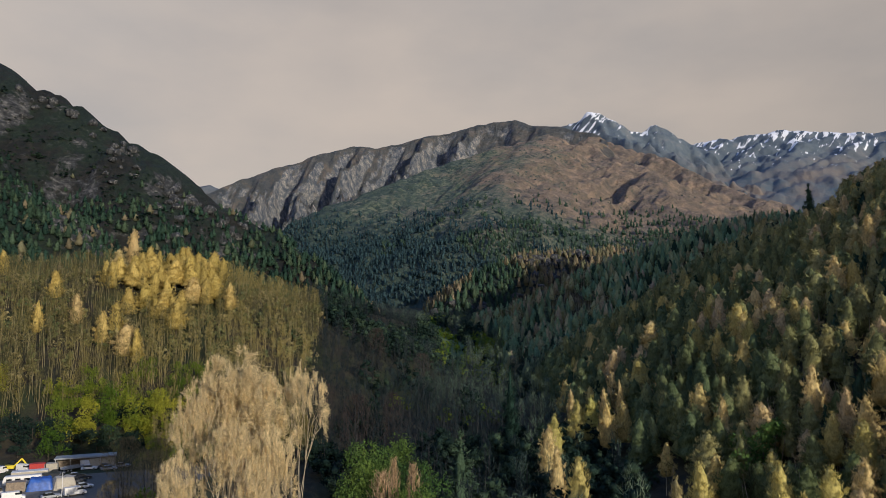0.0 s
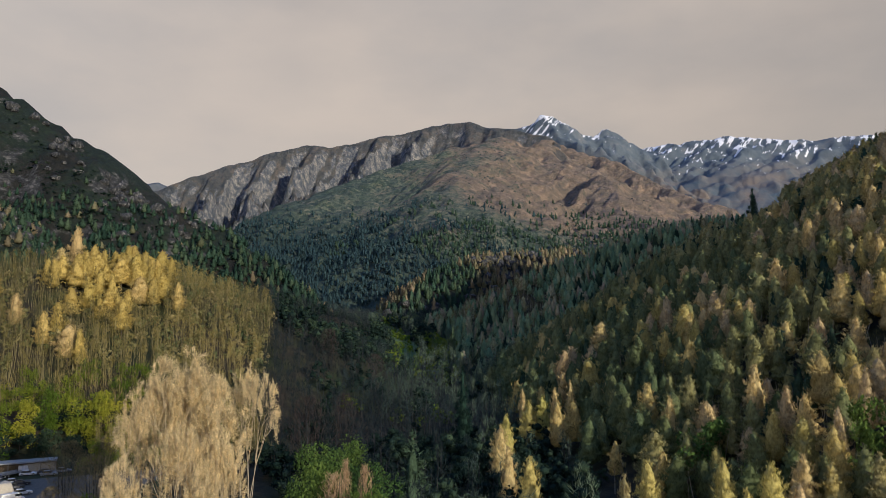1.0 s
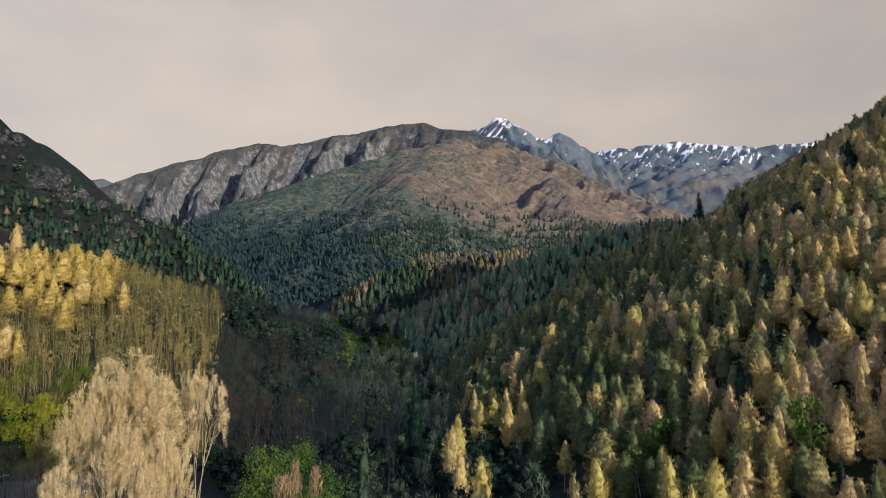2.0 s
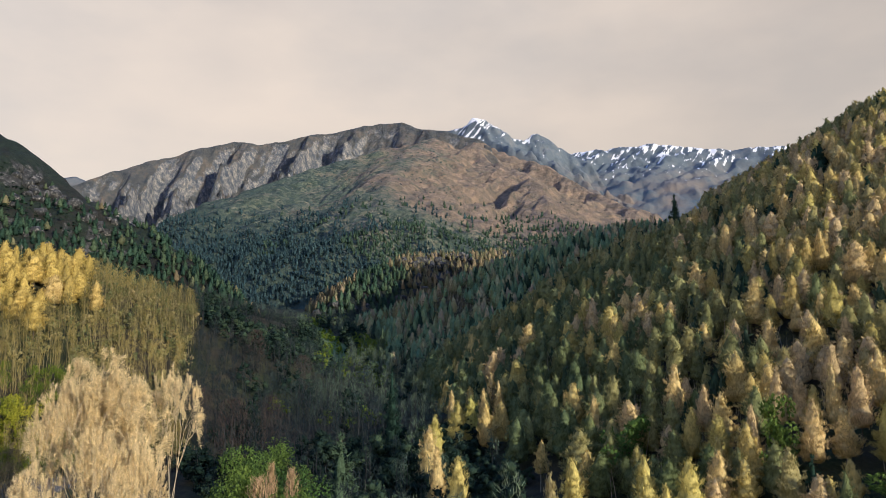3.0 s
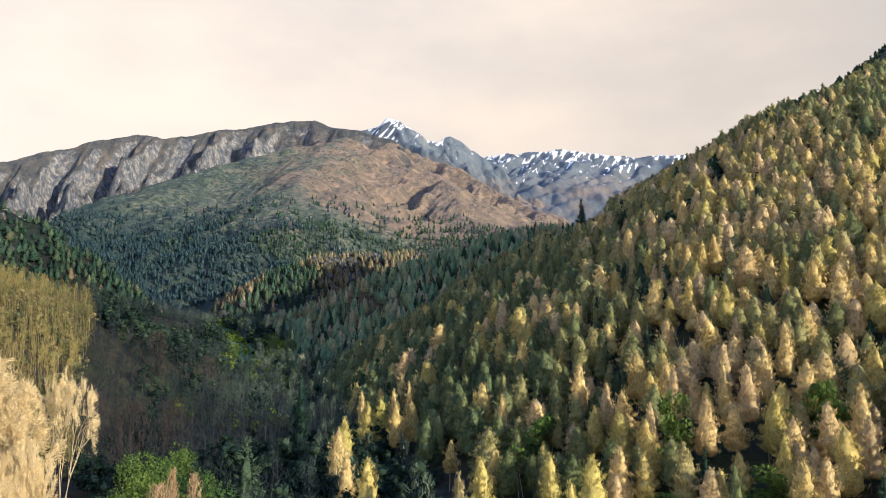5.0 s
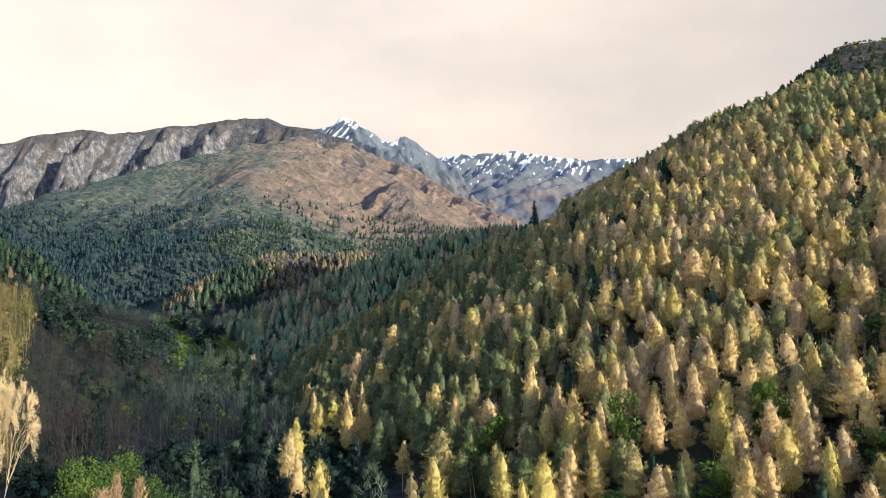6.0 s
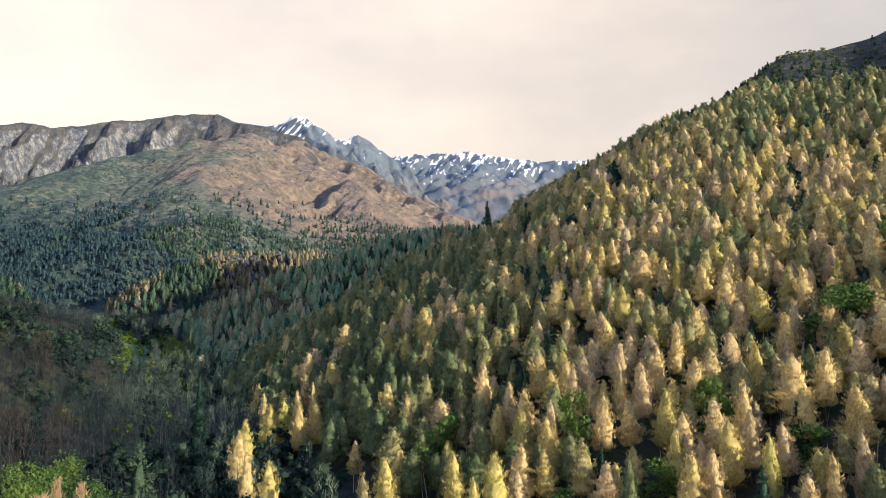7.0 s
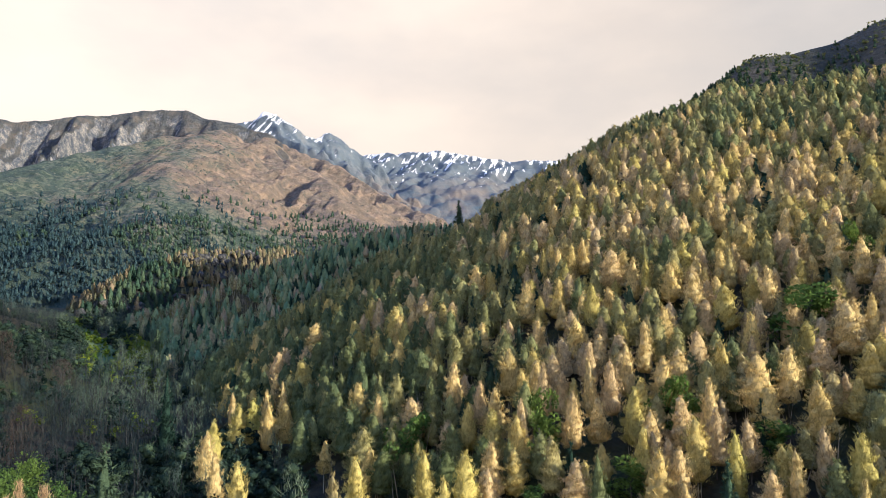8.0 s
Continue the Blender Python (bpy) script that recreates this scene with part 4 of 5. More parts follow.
# bare bushes between the trunks at the foot of the hill
x, y, r, b, rng = spots(6.5, 84, 260, 5, 60, 6)
s = (owners(x, y) == RIGHT) & ((fractal(x / 30, y / 30, 2, 93) > 0.52) | ((b > 9) & (b < 25) & (r < 142)))
stuff("bare_bushes", bare_proto, rows_of(x[s], y[s], rng.uniform(6, 10, s.sum()), np.full(s.sum(), 2.2), rng, rng.uniform(0.1, 0.5, s.sum())), [PALE_BARK, TWIG_T], "leafless grey bushes under the larches", "bushes")

# upper hill behind: bare top with scattered small trees
x, y, r, b, rng = spots(6.5, 430, 720, 40, 68, 7)
s = (owners(x, y) == RIGHT) & (rng.uniform(0, 1, len(x)) < np.interp(land_z(x, y), [150, 200, 232, 250, 265], [0.95, 0.9, 0.6, 0.15, 0.05]))
stuff("hilltop_trees", dense_pine, rows_of(x[s], y[s], np.interp(land_z(x[s], y[s]), [170, 240], [10, 4.0]) * rng.uniform(0.75, 1.15, s.sum()), np.full(s.sum(), 1.3), rng, rng.uniform(0.4, 1, s.sum()), 0.6), [PINE_T], "scattered small trees on the upper hill", "trees")

x, y, r, b, rng = spots(6, 520, 740, 44, 68, 17)
s = (owners(x, y) == RIGHT) & (fractal(x / 25, y / 25, 3, 117) + 0.12 * rng.normal(size=len(x)) > 0.37)
stuff("hilltop_shrubs", shrub, rows_of(x[s], y[s], rng.uniform(1.5, 4, s.sum()), rng.uniform(1, 1.8, s.sum()), rng, rng.uniform(0, 0.5, s.sum()), 1.2), [OLIVE_T], "low olive shrubs on the upper hill", "shrubs")

# knoll behind the nose
x, y, r, b, rng = spots(5.8, 330, 760, 1, 34, 8)
own = owners(x, y)
s = (own == KNOLLS) | ((own == FLOOR) & (b > 5) & (r < 640))
x, y, r, b = x[s], y[s], r[s], b[s]
mixed = fractal(x / 50, y / 50, 3, 95) + 0.15 * rng.normal(size=len(x))
for pick, name, proto, mats, label in ((mixed < 0.28, "green_conifers", far_pine, [PINE_T], "dark green conifers on the wooded knoll"),
                                       ((mixed >= 0.28) & (mixed < 0.66), "olive_wood", high_gold, [KNOLL_T], "olive larches on the wooded knoll"),
                                       (mixed >= 0.66, "grey_wood", bare_proto, [PALE_BARK, TWIG_T], "leafless grey trees in the side valley")):
    n = pick.sum()
    stuff(name, proto, rows_of(x[pick], y[pick], rng.uniform(8, 14, n), rng.uniform(1.0, 1.5, n) * (1.5 if name == "grey_wood" else 1), rng, rng.uniform(0.0, 1.0, n) ** 1.3), mats, label, "trees")

# rocky outcrop and the foot of the mountain
x, y, r, b, rng = spots(8, 660, 1120, -4, 22, 9)
s = owners(x, y) == CROP
x, y = x[s], y[s]
mixed = fractal(x / 60, y / 60, 3, 97)
for pick, name, mats in ((mixed < 0.42, "outcrop_pines", [PINE_T]), (mixed >= 0.42, "outcrop_larches", [CROP_T])):
    n = pick.sum()
    stuff(name, small_pine, rows_of(x[pick], y[pick], rng.uniform(7, 13, n), rng.uniform(1, 1.5, n), rng, rng.uniform(0.3, 1, n)), mats, "small trees on the rocky outcrop", "trees")
x, y, r, b, rng = spots(8.0, 960, 1560, -14, 24, 10)
gz2 = grassy_z(x, y)
want = np.interp(gz2 + 130 * (fractal(x / 110, y / 110, 4, 96) - 0.5), [60, 185, 225, 290], [1.0, 1.0, 0.25, 0.0]) * np.where(b < 8, 1.0, 0.6)
s = (gz2 > land_z(x, y) - 2) & (rng.uniform(0, 1, len(x)) < want)
rows = rows_of(x[s], y[s], rng.uniform(7, 13, s.sum()), rng.uniform(1.1, 1.6, s.sum()), rng)
rows[:, 2] = gz2[s] - 0.5
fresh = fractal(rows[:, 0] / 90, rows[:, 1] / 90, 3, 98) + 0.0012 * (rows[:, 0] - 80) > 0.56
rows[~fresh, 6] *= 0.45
stuff("mountain_woods", tiny, rows[~fresh], [HAZE_BLUE_T], "dark green woods on the lower mountainside, blued in place of haze", "trees")
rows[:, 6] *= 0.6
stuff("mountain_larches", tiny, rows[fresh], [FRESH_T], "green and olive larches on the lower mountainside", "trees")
x, y, r, b, rng = spots(14, 1000, 2150, -12, 24, 12)
gz2 = grassy_z(x, y)
s = (gz2 > land_z(x, y) - 2) & (rng.uniform(0, 1, len(x)) < 0.55 * np.clip(1.9 * fractal(x / 120, y / 120, 4, 99) - 0.75 - 0.0004 * x, 0.03, 1))
rows = rows_of(x[s], y[s], rng.uniform(1.5, 4, s.sum()), rng.uniform(1.0, 1.6, s.sum()), rng)
rows[:, 2] = gz2[s] - 0.4
stuff("mountain_shrubs", shrub, rows, [HAZE_BLUE_T], "dark shrubs dotted over tussock grass, blued in place of haze", "shrubs")

# valley floor and the dark spur: leafless woods with some green
x, y, r, b, rng = spots(4.8, 128, 720, -13, 16, 13)
own = owners(x, y)
# Trees turn dark past this edge, in place of a shadow's boundary.
edge = -10.2 + 0.8 * np.sin(r / 23)
foot = 5.0 + 1.5 * np.sin(r / 31) + np.clip((r - 200) / 60, 0, 4)
s = ((own == FLOOR) | (own == SPUR) | (own == BANK) | ((own == RIGHT) & (b < foot))) & (b > edge) & ~((b < -8.2) & (r < 170)) & ~in_meadow(x, y)
x, y, r, b, own = x[s], y[s], r[s], b[s], own[s]
green = (fractal(x / 38, y / 38, 3, 101) + 0.1 * rng.normal(size=len(x)) > 0.50)
lime = green & (own == FLOOR) & (r > 225) & (fractal(x / 26, y / 26, 2, 103) > 0.6)
n = (~green).sum()
# Tone falls for near and left trees, where shade is put into colour.
stuff("valley_bare_trees", bare_proto, rows_of(x[~green], y[~green], rng.uniform(8, 14, n), rng.uniform(1.0, 1.7, n), rng, np.clip(1.5 * fractal(x[~green] / 40, y[~green] / 40, 3, 133) - 0.45 + 0.09 * (b[~green] + 2) - 0.7 * np.clip((330 - r[~green]) / 90, 0, 1) + 0.2 * rng.normal(size=n), 0, 1)), [DARK_BARK, SHADED_TWIG_T], "leafless trees on the valley floor, darkened in place of shade", "trees")
s = green & ~lime
for pick, proto in ((s & (r < 250), near_broad), (s & (r >= 250), far_broad)):
    n = pick.sum()
    stuff("valley_green_trees", proto, rows_of(x[pick], y[pick], rng.uniform(5, 11, n), rng.uniform(0.9, 1.3, n), rng, rng.uniform(0, 1.0, n)), [SHADED_LEAF_T], "green trees on the valley floor, darkened in place of shade", "trees")
mx, my, mr, mb, mrng = spots(4.2, 285, 660, -4, 4, 23)
s = in_meadow(mx, my) & (fractal(mx / 24, my / 24, 3, 135) > 0.47)
stuff("meadow_bushes", far_broad, rows_of(mx[s], my[s], mrng.uniform(1.5, 5, s.sum()), mrng.uniform(1.0, 1.6, s.sum()), mrng, mrng.uniform(0, 0.4, s.sum())), [LIME_T], "bright green bushes on the grass by the stream", "bushes")
stuff("valley_willows", far_broad, rows_of(x[lime], y[lime], rng.uniform(4, 8, lime.sum()), rng.uniform(1.0, 1.5, lime.sum()), rng, rng.uniform(0, 0.4, lime.sum())), [LIME_T], "bright green willows along the stream", "trees")

# the sunlit bank: leafless poplars, golden larches, conifers above
x, y, r, b, rng = spots(4.0, 205, 460, -37, -7.5, 14)
own = owners(x, y)
s = ((own == BANK) | (own == FLOOR)) & ((r > 246) | (b > -21.5)) & (b < -10.2 + 0.8 * np.sin(r / 23))
x, y, r, b = x[s], y[s], r[s], b[s]
clump = np.hypot((b + 20.8) / 4.0, (r - 352) / 45) + 0.25 * rng.normal(size=len(x))
golden = (clump < 0.8) | (rng.uniform(0, 1, len(x)) < np.where(b < -20, 0.012, 0.004))
lime = (r < 268) & (b < -16.5) & (rng.uniform(0, 1, len(x)) < 0.16)
bare_here = ~golden & ~lime
n = bare_here.sum()
stuff("bank_poplars", bare_proto, rows_of(x[bare_here], y[bare_here], rng.uniform(9, 14, n), rng.uniform(0.8, 1.4, n), rng, np.clip(1.5 * fractal(x[bare_here] / 45, y[bare_here] / 45, 3, 111) - 0.15 + 0.18 * rng.normal(size=n), 0.2, 1.0)), [BANK_BARK, TWIG_T], "leafless pale poplars on the sunlit bank", "trees")
s = bare_here & (fractal(x / 30, y / 30, 3, 107) > 0.42) & (rng.uniform(0, 1, len(x)) < 0.55)
stuff("bank_undergrowth", far_broad, rows_of(x[s] + 1.5, y[s], rng.uniform(3, 6, s.sum()), rng.uniform(1, 1.5, s.sum()), rng), [OLIVE_T], "olive undergrowth on the bank", "bushes")
s = golden & (rng.uniform(0, 1, len(x)) < 0.30)
stuff("bank_larches", mid_gold, rows_of(x[s], y[s], rng.uniform(10, 15, s.sum()), rng.uniform(1.2, 1.6, s.sum()), rng, rng.uniform(0, 0.5, s.sum())), [AMBER_T], "clump of golden larches on the bank", "trees")
for k in np.nonzero(lime)[0]:
    stand(lime_tree[k % 3], x[k], y[k], rng.uniform(6, 11), rng.uniform(0.8, 1.2), k)

# the scrubby hill behind the bank
x, y, r, b, rng = spots(5.4, 440, 1000, -38, -5, 15)
own = owners(x, y)
h = land_z(x, y)
s = (own == LEFT) & (rng.uniform(0, 1, len(x)) < np.interp(h - np.interp(b, [-34, -20, -8], [95, 70, 60]), [0, 60, 115], [0.97, 0.55, 0.0]))
n = s.sum()
pale = rng.uniform(0, 1, n) < np.interp(h[s], [60, 150], [0.12, 0.03])
rows = rows_of(x[s], y[s], rng.uniform(7, 13, n) * np.interp(h[s], [90, 190], [1, 0.55]), rng.uniform(1.5, 2.1, n), rng, rng.uniform(0, 1, n))
stuff("hill_conifers", far_pine, rows[~pale], [PINE_T], "dark conifers along the foot of the scrubby hill", "trees")
stuff("hill_larches", high_gold, rows[pale], [CROP_T], "dull larches among the conifers at the hill's foot", "trees")
s = (own == LEFT) & (fractal(x / 40, y / 40, 4, 109) + 0.1 * rng.normal(size=len(x)) > 0.44)
s &= from_crest(LEFT_HILL, x, y)[2] - h > 10
# Scrub leaves darkened like the hill, as cloud shade put into colour.
stuff("hill_scrub", shrub, rows_of(x[s], y[s], rng.uniform(1.2, 3.8, s.sum()), rng.uniform(1.2, 2.4, s.sum()), rng, sink=1.0), [SHADED_LEAF_T], "scrub on the steep hillside, darkened in place of cloud shade", "shrubs")


def rock_proto(seed):
    """A broken lump of rock one metre high, with flat faces and ledges."""
    rng = np.random.RandomState(seed)
    bm = bmesh.new()
    bmesh.ops.create_icosphere(bm, subdivisions=2, radius=0.6)
    cuts = rng.normal(size=(11, 3)) * (1, 1, 0.6)
    cuts /= np.linalg.norm(cuts, axis=1, keepdims=True)
    deep = rng.uniform(0.30, 0.55, 11)
    v = np.array([q.co[:] for q in bm.verts])
    for c, d in zip(cuts, deep):
        v -= np.clip(v @ c - d, 0, None)[:, None] * c
    v += rng.normal(0, 0.07, v.shape)
    v = v * (1.1, 1.1, 0.9) + (0, 0, 0.25)
    bm.verts.ensure_lookup_table()
    f = np.array([[q.index for q in p.verts] for p in bm.faces])
    bm.free()
    return v, f


# bluffs of bare rock below the crest of the scrubby hill
x, y, r, b, rng = spots(9, 560, 960, -38, -10, 19)
near, _, top = from_crest(LEFT_HILL, x, y)
h = land_z(x, y)
band = fractal(x / 55, y / 55, 3, 119) + 0.08 * rng.normal(size=len(x))
s = (owners(x, y) == LEFT) & (top - h > 6) & (top - h < 130) & (band > np.interp(top - h, [0, 60, 130], [0.60, 0.64, 0.78]))
n = s.sum()
stuff("rock_bluffs", [rock_proto(500 + k) for k in range(6)], rows_of(x[s], y[s], rng.uniform(4, 11, n), rng.uniform(0.7, 1.3, n), rng, sink=1.5), [STONE], "broken grey rock bluffs on the steep hillside", "rocks", False)
x, y, r, b, rng = spots(10, 660, 1080, -2, 16, 22)
s = (owners(x, y) == CROP) & (fractal(x / 45, y / 45, 3, 121) > 0.56)
n = s.sum()
stuff("outcrop_rocks", [rock_proto(510 + k) for k in range(4)], rows_of(x[s], y[s], rng.uniform(5, 11, n), rng.uniform(0.8, 1.5, n), rng, sink=1.0), [STONE], "pale grey rocks showing between the trees", "rocks", False)


# ---- the great leafless poplars beside the car park ----
def poplar(seed, stems, spread, clear=0.26, group="pale poplars"):
    """A leafless tree one metre high: rising stems that fork again and again into fans of straw-coloured twigs."""
    rng = np.random.RandomState(seed)
    thing = new("poplar_tree")
    trunks, limbs, points, ways = [], [], [], []

    def grow(p, d, length, r, level):
        bend = rng.normal(0, 0.10, 3)
        mid = p + d * length * 0.5
        e = d + bend + np.array([0, 0, 0.05])
        e /= np.linalg.norm(e)
        q = mid + e * length * 0.5
        (trunks if level < 2 else limbs).append(tube([p, mid, q], (r, r * 0.85, r * 0.68), 6 if level < 2 else 3))
        if level == 5:
            for k in range(44):
                out = q - np.array([0, 0, 0.5])
                w = e + 0.7 * out / np.linalg.norm(out) + rng.normal(0, 0.55, 3)
                w /= np.linalg.norm(w)
                points.append(p + (q - p) * rng.uniform(-0.2, 1.1) + w * rng.uniform(0.0, 0.03) + rng.normal(0, 0.006, 3))
                ways.append(w * 1.1)
            return
        for k in range(3 if level in (1, 3) else 2):
            side = rng.normal(size=3)
            side -= e * (side @ e)
            side /= np.linalg.norm(side)
            open_out = rng.uniform(0.30, 0.66) * (1.45 if level > 1 else 0.8)
            w = e + side * open_out + np.array([0, 0, 0.02])
            w /= np.linalg.norm(w)
            grow(q, w, length * rng.uniform(0.62, 0.82), r * 0.6, level + 1)

    for k in range(stems):
        w = 2 * math.pi * k / stems + rng.uniform(-0.4, 0.4)
        d = np.array([math.cos(w) * 0.24, math.sin(w) * 0.24, 1.0]) * (1, 1, rng.uniform(0.85, 1.1))
        grow(np.array([0.01 * math.cos(w), 0.01 * math.sin(w), -0.02]), d / np.linalg.norm(d), clear * rng.uniform(0.85, 1.15), 0.0105, 0)
    points, ways = np.array(points), np.array(ways)
    tall, broad = np.percentile(points[:, 2], 99), np.percentile(np.abs(points[:, :2]), 96)

    def domed(p):
        """Draws stray tips in to the rounded outline of the crown."""
        q = (p - (0, 0, 0.55 * tall)) / (broad * 1.35, broad * 1.35, 0.45 * tall)
        far = np.linalg.norm(q, axis=1, keepdims=True)
        q = np.where((far > 0.85) & (p[:, 2:3] > 0.6 * tall), q / far * (0.85 + 0.22 * np.tanh((far - 0.85) / 0.3)), q)
        return q * (broad * 1.35, broad * 1.35, 0.45 * tall) + (0, 0, 0.55 * tall)

    points = domed(points)
    scale = np.array([spread / np.percentile(np.abs(points[:, :2]), 97)] * 2 + [0.97 / points[:, 2].max()])
    for name, pieces, label in (("trunk", trunks, "pale smooth grey stems"), ("limb", limbs, "")):
        v, f = joined(pieces)
        part(name, mesh_from(name, domed(v) * scale, f, PALE_BARK if name == "trunk" else STRAW_BARK, True), thing, label)
    v, f = leaves(points * scale, 0.017, rng, ways, 0.10)
    part("crown", mesh_from("crown", v, f, STRAW_OB), thing, "dense straw-coloured twigs")
    return tagged(thing, "tall leafless poplar with dense pale straw-coloured twigs", "tree", group)


def at_bearing(b, d):
    return d * math.sin(radians(b)), d * math.cos(radians(b))


for seed, b, d, high, wide, stems, clear in ((301, -15.6, 124, 40.5, 1.30, 9, 0.24), (302, -11.1, 126, 37.8, 0.78, 3, 0.30), (303, -18.2, 121, 36.0, 0.80, 6, 0.26), (304, -13.6, 121, 36.0, 0.75, 6, 0.26),
                                             (306, -12.7, 112, 29.0, 0.75, 6, 0.26), (307, -15.6, 110, 30.0, 0.9, 6, 0.26), (308, -19.3, 110, 25.5, 0.8, 5, 0.26), (309, -14.2, 104, 24.5, 0.85, 5, 0.26)):
    x, y = at_bearing(b, d)
    stand(poplar(seed, stems, 0.17, clear), x, y, high, wide, seed)



def thicket(name, seed, tone, label, category="tree", twigs=1600, stems=7, wide=0.3, group="leafless trees"):
    """A single leafless broad tree or bush, one metre high."""
    rng = np.random.RandomState(seed)
    thing = new(name)
    v, f, kind = bare_tree(seed, 1, stems, wide)
    part("trunk", mesh_from("trunk", v, f, DARK_BARK), thing)
    z = rng.uniform(0.06, 1.0, twigs) ** 0.8
    w = rng.uniform(0, 2 * math.pi, twigs)
    lobe = 1 + 0.35 * np.sin(3 * w + seed) * np.sin(5 * z + seed) + 0.2 * np.sin(7 * w + 2 * seed)
    r = wide * rng.uniform(0, 1, twigs) ** 0.5 * (0.25 + 0.75 * z ** 0.7) * (1 - 0.75 * np.clip((z - 0.6) / 0.4, 0, 1) ** 1.5) * lobe
    p = np.stack([r * np.cos(w), r * np.sin(w), z], 1)
    v, f = leaves(p, 0.06, rng, np.stack([np.cos(w) * 0.6, np.sin(w) * 0.6, np.full(twigs, 1.2)], 1), 0.10)
    part("crown", mesh_from("crown", v, f, tone), thing)
    return tagged(thing, label, category, group)


RUST_OB = needle_material("rusty_twigs", [(0.0, (0.055, 0.045, 0.042)), (1.0, (0.075, 0.06, 0.054))], True, 0.1)
BUFF_OB = needle_material("buff_twigs", [(0.0, (0.20, 0.16, 0.09)), (1.0, (0.28, 0.23, 0.12))], True, 0.15)
PINK_OB = needle_material("pinkish_twigs", [(0.0, (0.50, 0.34, 0.20)), (1.0, (0.55, 0.40, 0.25))], True, 0.25)
rusty = thicket("bare_tree", 401, RUST_OB, "broad leafless tree with rusty brown twigs", wide=0.34)
for b, d, high, wide in ((-6.7, 190, 22, 1.0), (-3.9, 215, 17, 0.9), (-9.0, 230, 17, 0.8), (-1.6, 290, 16, 1.1), (-5.2, 300, 17, 1.1)):
    stand(rusty, *at_bearing(b, d), high, wide, d)
pinkish = thicket("bare_tree", 402, PINK_OB, "narrow leafless tree with pinkish tan twigs", wide=0.17, twigs=1400)
stand(pinkish, *at_bearing(-4.6, 118), 19, 1.0, 1)
stand(pinkish, *at_bearing(-3.7, 121), 20.5, 0.45, 2)
stand(pinkish, *at_bearing(-2.2, 121), 19.5, 0.6, 3)
buff = thicket("bare_bush", 403, BUFF_OB, "broad leafless bush with buff twigs", "bush", wide=0.48, twigs=2600, group="bushes by the car park")
for b, d, high, wide in ((-23.3, 172, 12.5, 1.0), (-21.6, 160, 14, 1.1), (-22.6, 146, 12.5, 1.0), (-20.6, 142, 13.5, 1.1), (-21.0, 178, 11, 1.0), (-18.4, 132, 13, 1.0), (-24.2, 158, 9, 0.8), (-17.0, 101, 14, 0.9), (-12.6, 100, 13, 0.8), (-14.9, 98, 12, 0.9)):
    stand(buff, *at_bearing(b, d), high, wide, d)
for b, d, high, wide in ((-22.3, 136, 15.0, 0.75), (-23.2, 138, 12, 0.7), (-17.6, 228, 13, 1.0), (-16.2, 212, 13, 1.0), (-18.2, 205, 11.5, 1.0), (-19.8, 214, 12, 1.0), (-27.5, 236, 13.5, 0.8), (-26.2, 232, 14, 0.85), (-24.8, 238, 15, 0.8), (-23.2, 236, 15, 0.85), (-21.8, 233, 15.5, 0.85), (-20.4, 230, 16, 0.85), (-28.2, 222, 9, 0.8)):
    stand(lime_tree[int(d) % 3], *at_bearing(b, d), high, wide, d)
x, y, r, b, rng = spots(3.0, 214, 254, -36, -18, 21)
s = np.hypot((x + 100) / 46, (y - 186) / 43) > 1.0
n = s.sum()
stuff("yard_edge_trees", bare_proto, rows_of(x[s], y[s], rng.uniform(6, 10, n), rng.uniform(1.2, 2.0, n), rng, rng.uniform(0, 0.4, n)), [BARK, TWIG_T], "dark leafless trees along the edge of the yard", "trees")
for k, b in enumerate(np.arange(-34, -19.5, 0.8)):
    stand(pine_broad[k % 2], *at_bearing(b, 234 + 8 * math.sin(k * 2.1)), 4 + 4 * math.sin(k * 1.3) ** 2, 1.4, k)

# ---- the car park ----
WHITE_PAINT = plain_material("white_paint", (0.74, 0.72, 0.69), 0.35)
DARK_PAINT = plain_material("dark_paint", (0.03, 0.033, 0.04), 0.3)
GREY_PAINT = plain_material("grey_paint", (0.30, 0.31, 0.32), 0.35)
RED_PAINT = plain_material("red_paint", (0.42, 0.04, 0.035), 0.5)
YELLOW_PAINT = plain_material("yellow_paint", (0.70, 0.55, 0.04), 0.45)
BLUE_SHEET = plain_material("blue_tarpaulin", (0.035, 0.10, 0.36), 0.45, wear=0.35, scale=1.2)
CREAM_SHEET = plain_material("cream_sheeting", (0.40, 0.36, 0.29), 0.6)
BROWN_SHEET = plain_material("weathered_boards", (0.24, 0.19, 0.14), 0.8, wear=0.4)
GLASS_DARK = plain_material("dark_window_glass", (0.015, 0.018, 0.02), 0.08, gloss=0.6)
RUBBER = plain_material("tyre_rubber", (0.02, 0.02, 0.02), 0.9)
STEEL = plain_material("galvanised_steel", (0.45, 0.45, 0.44), 0.45, 0.6)


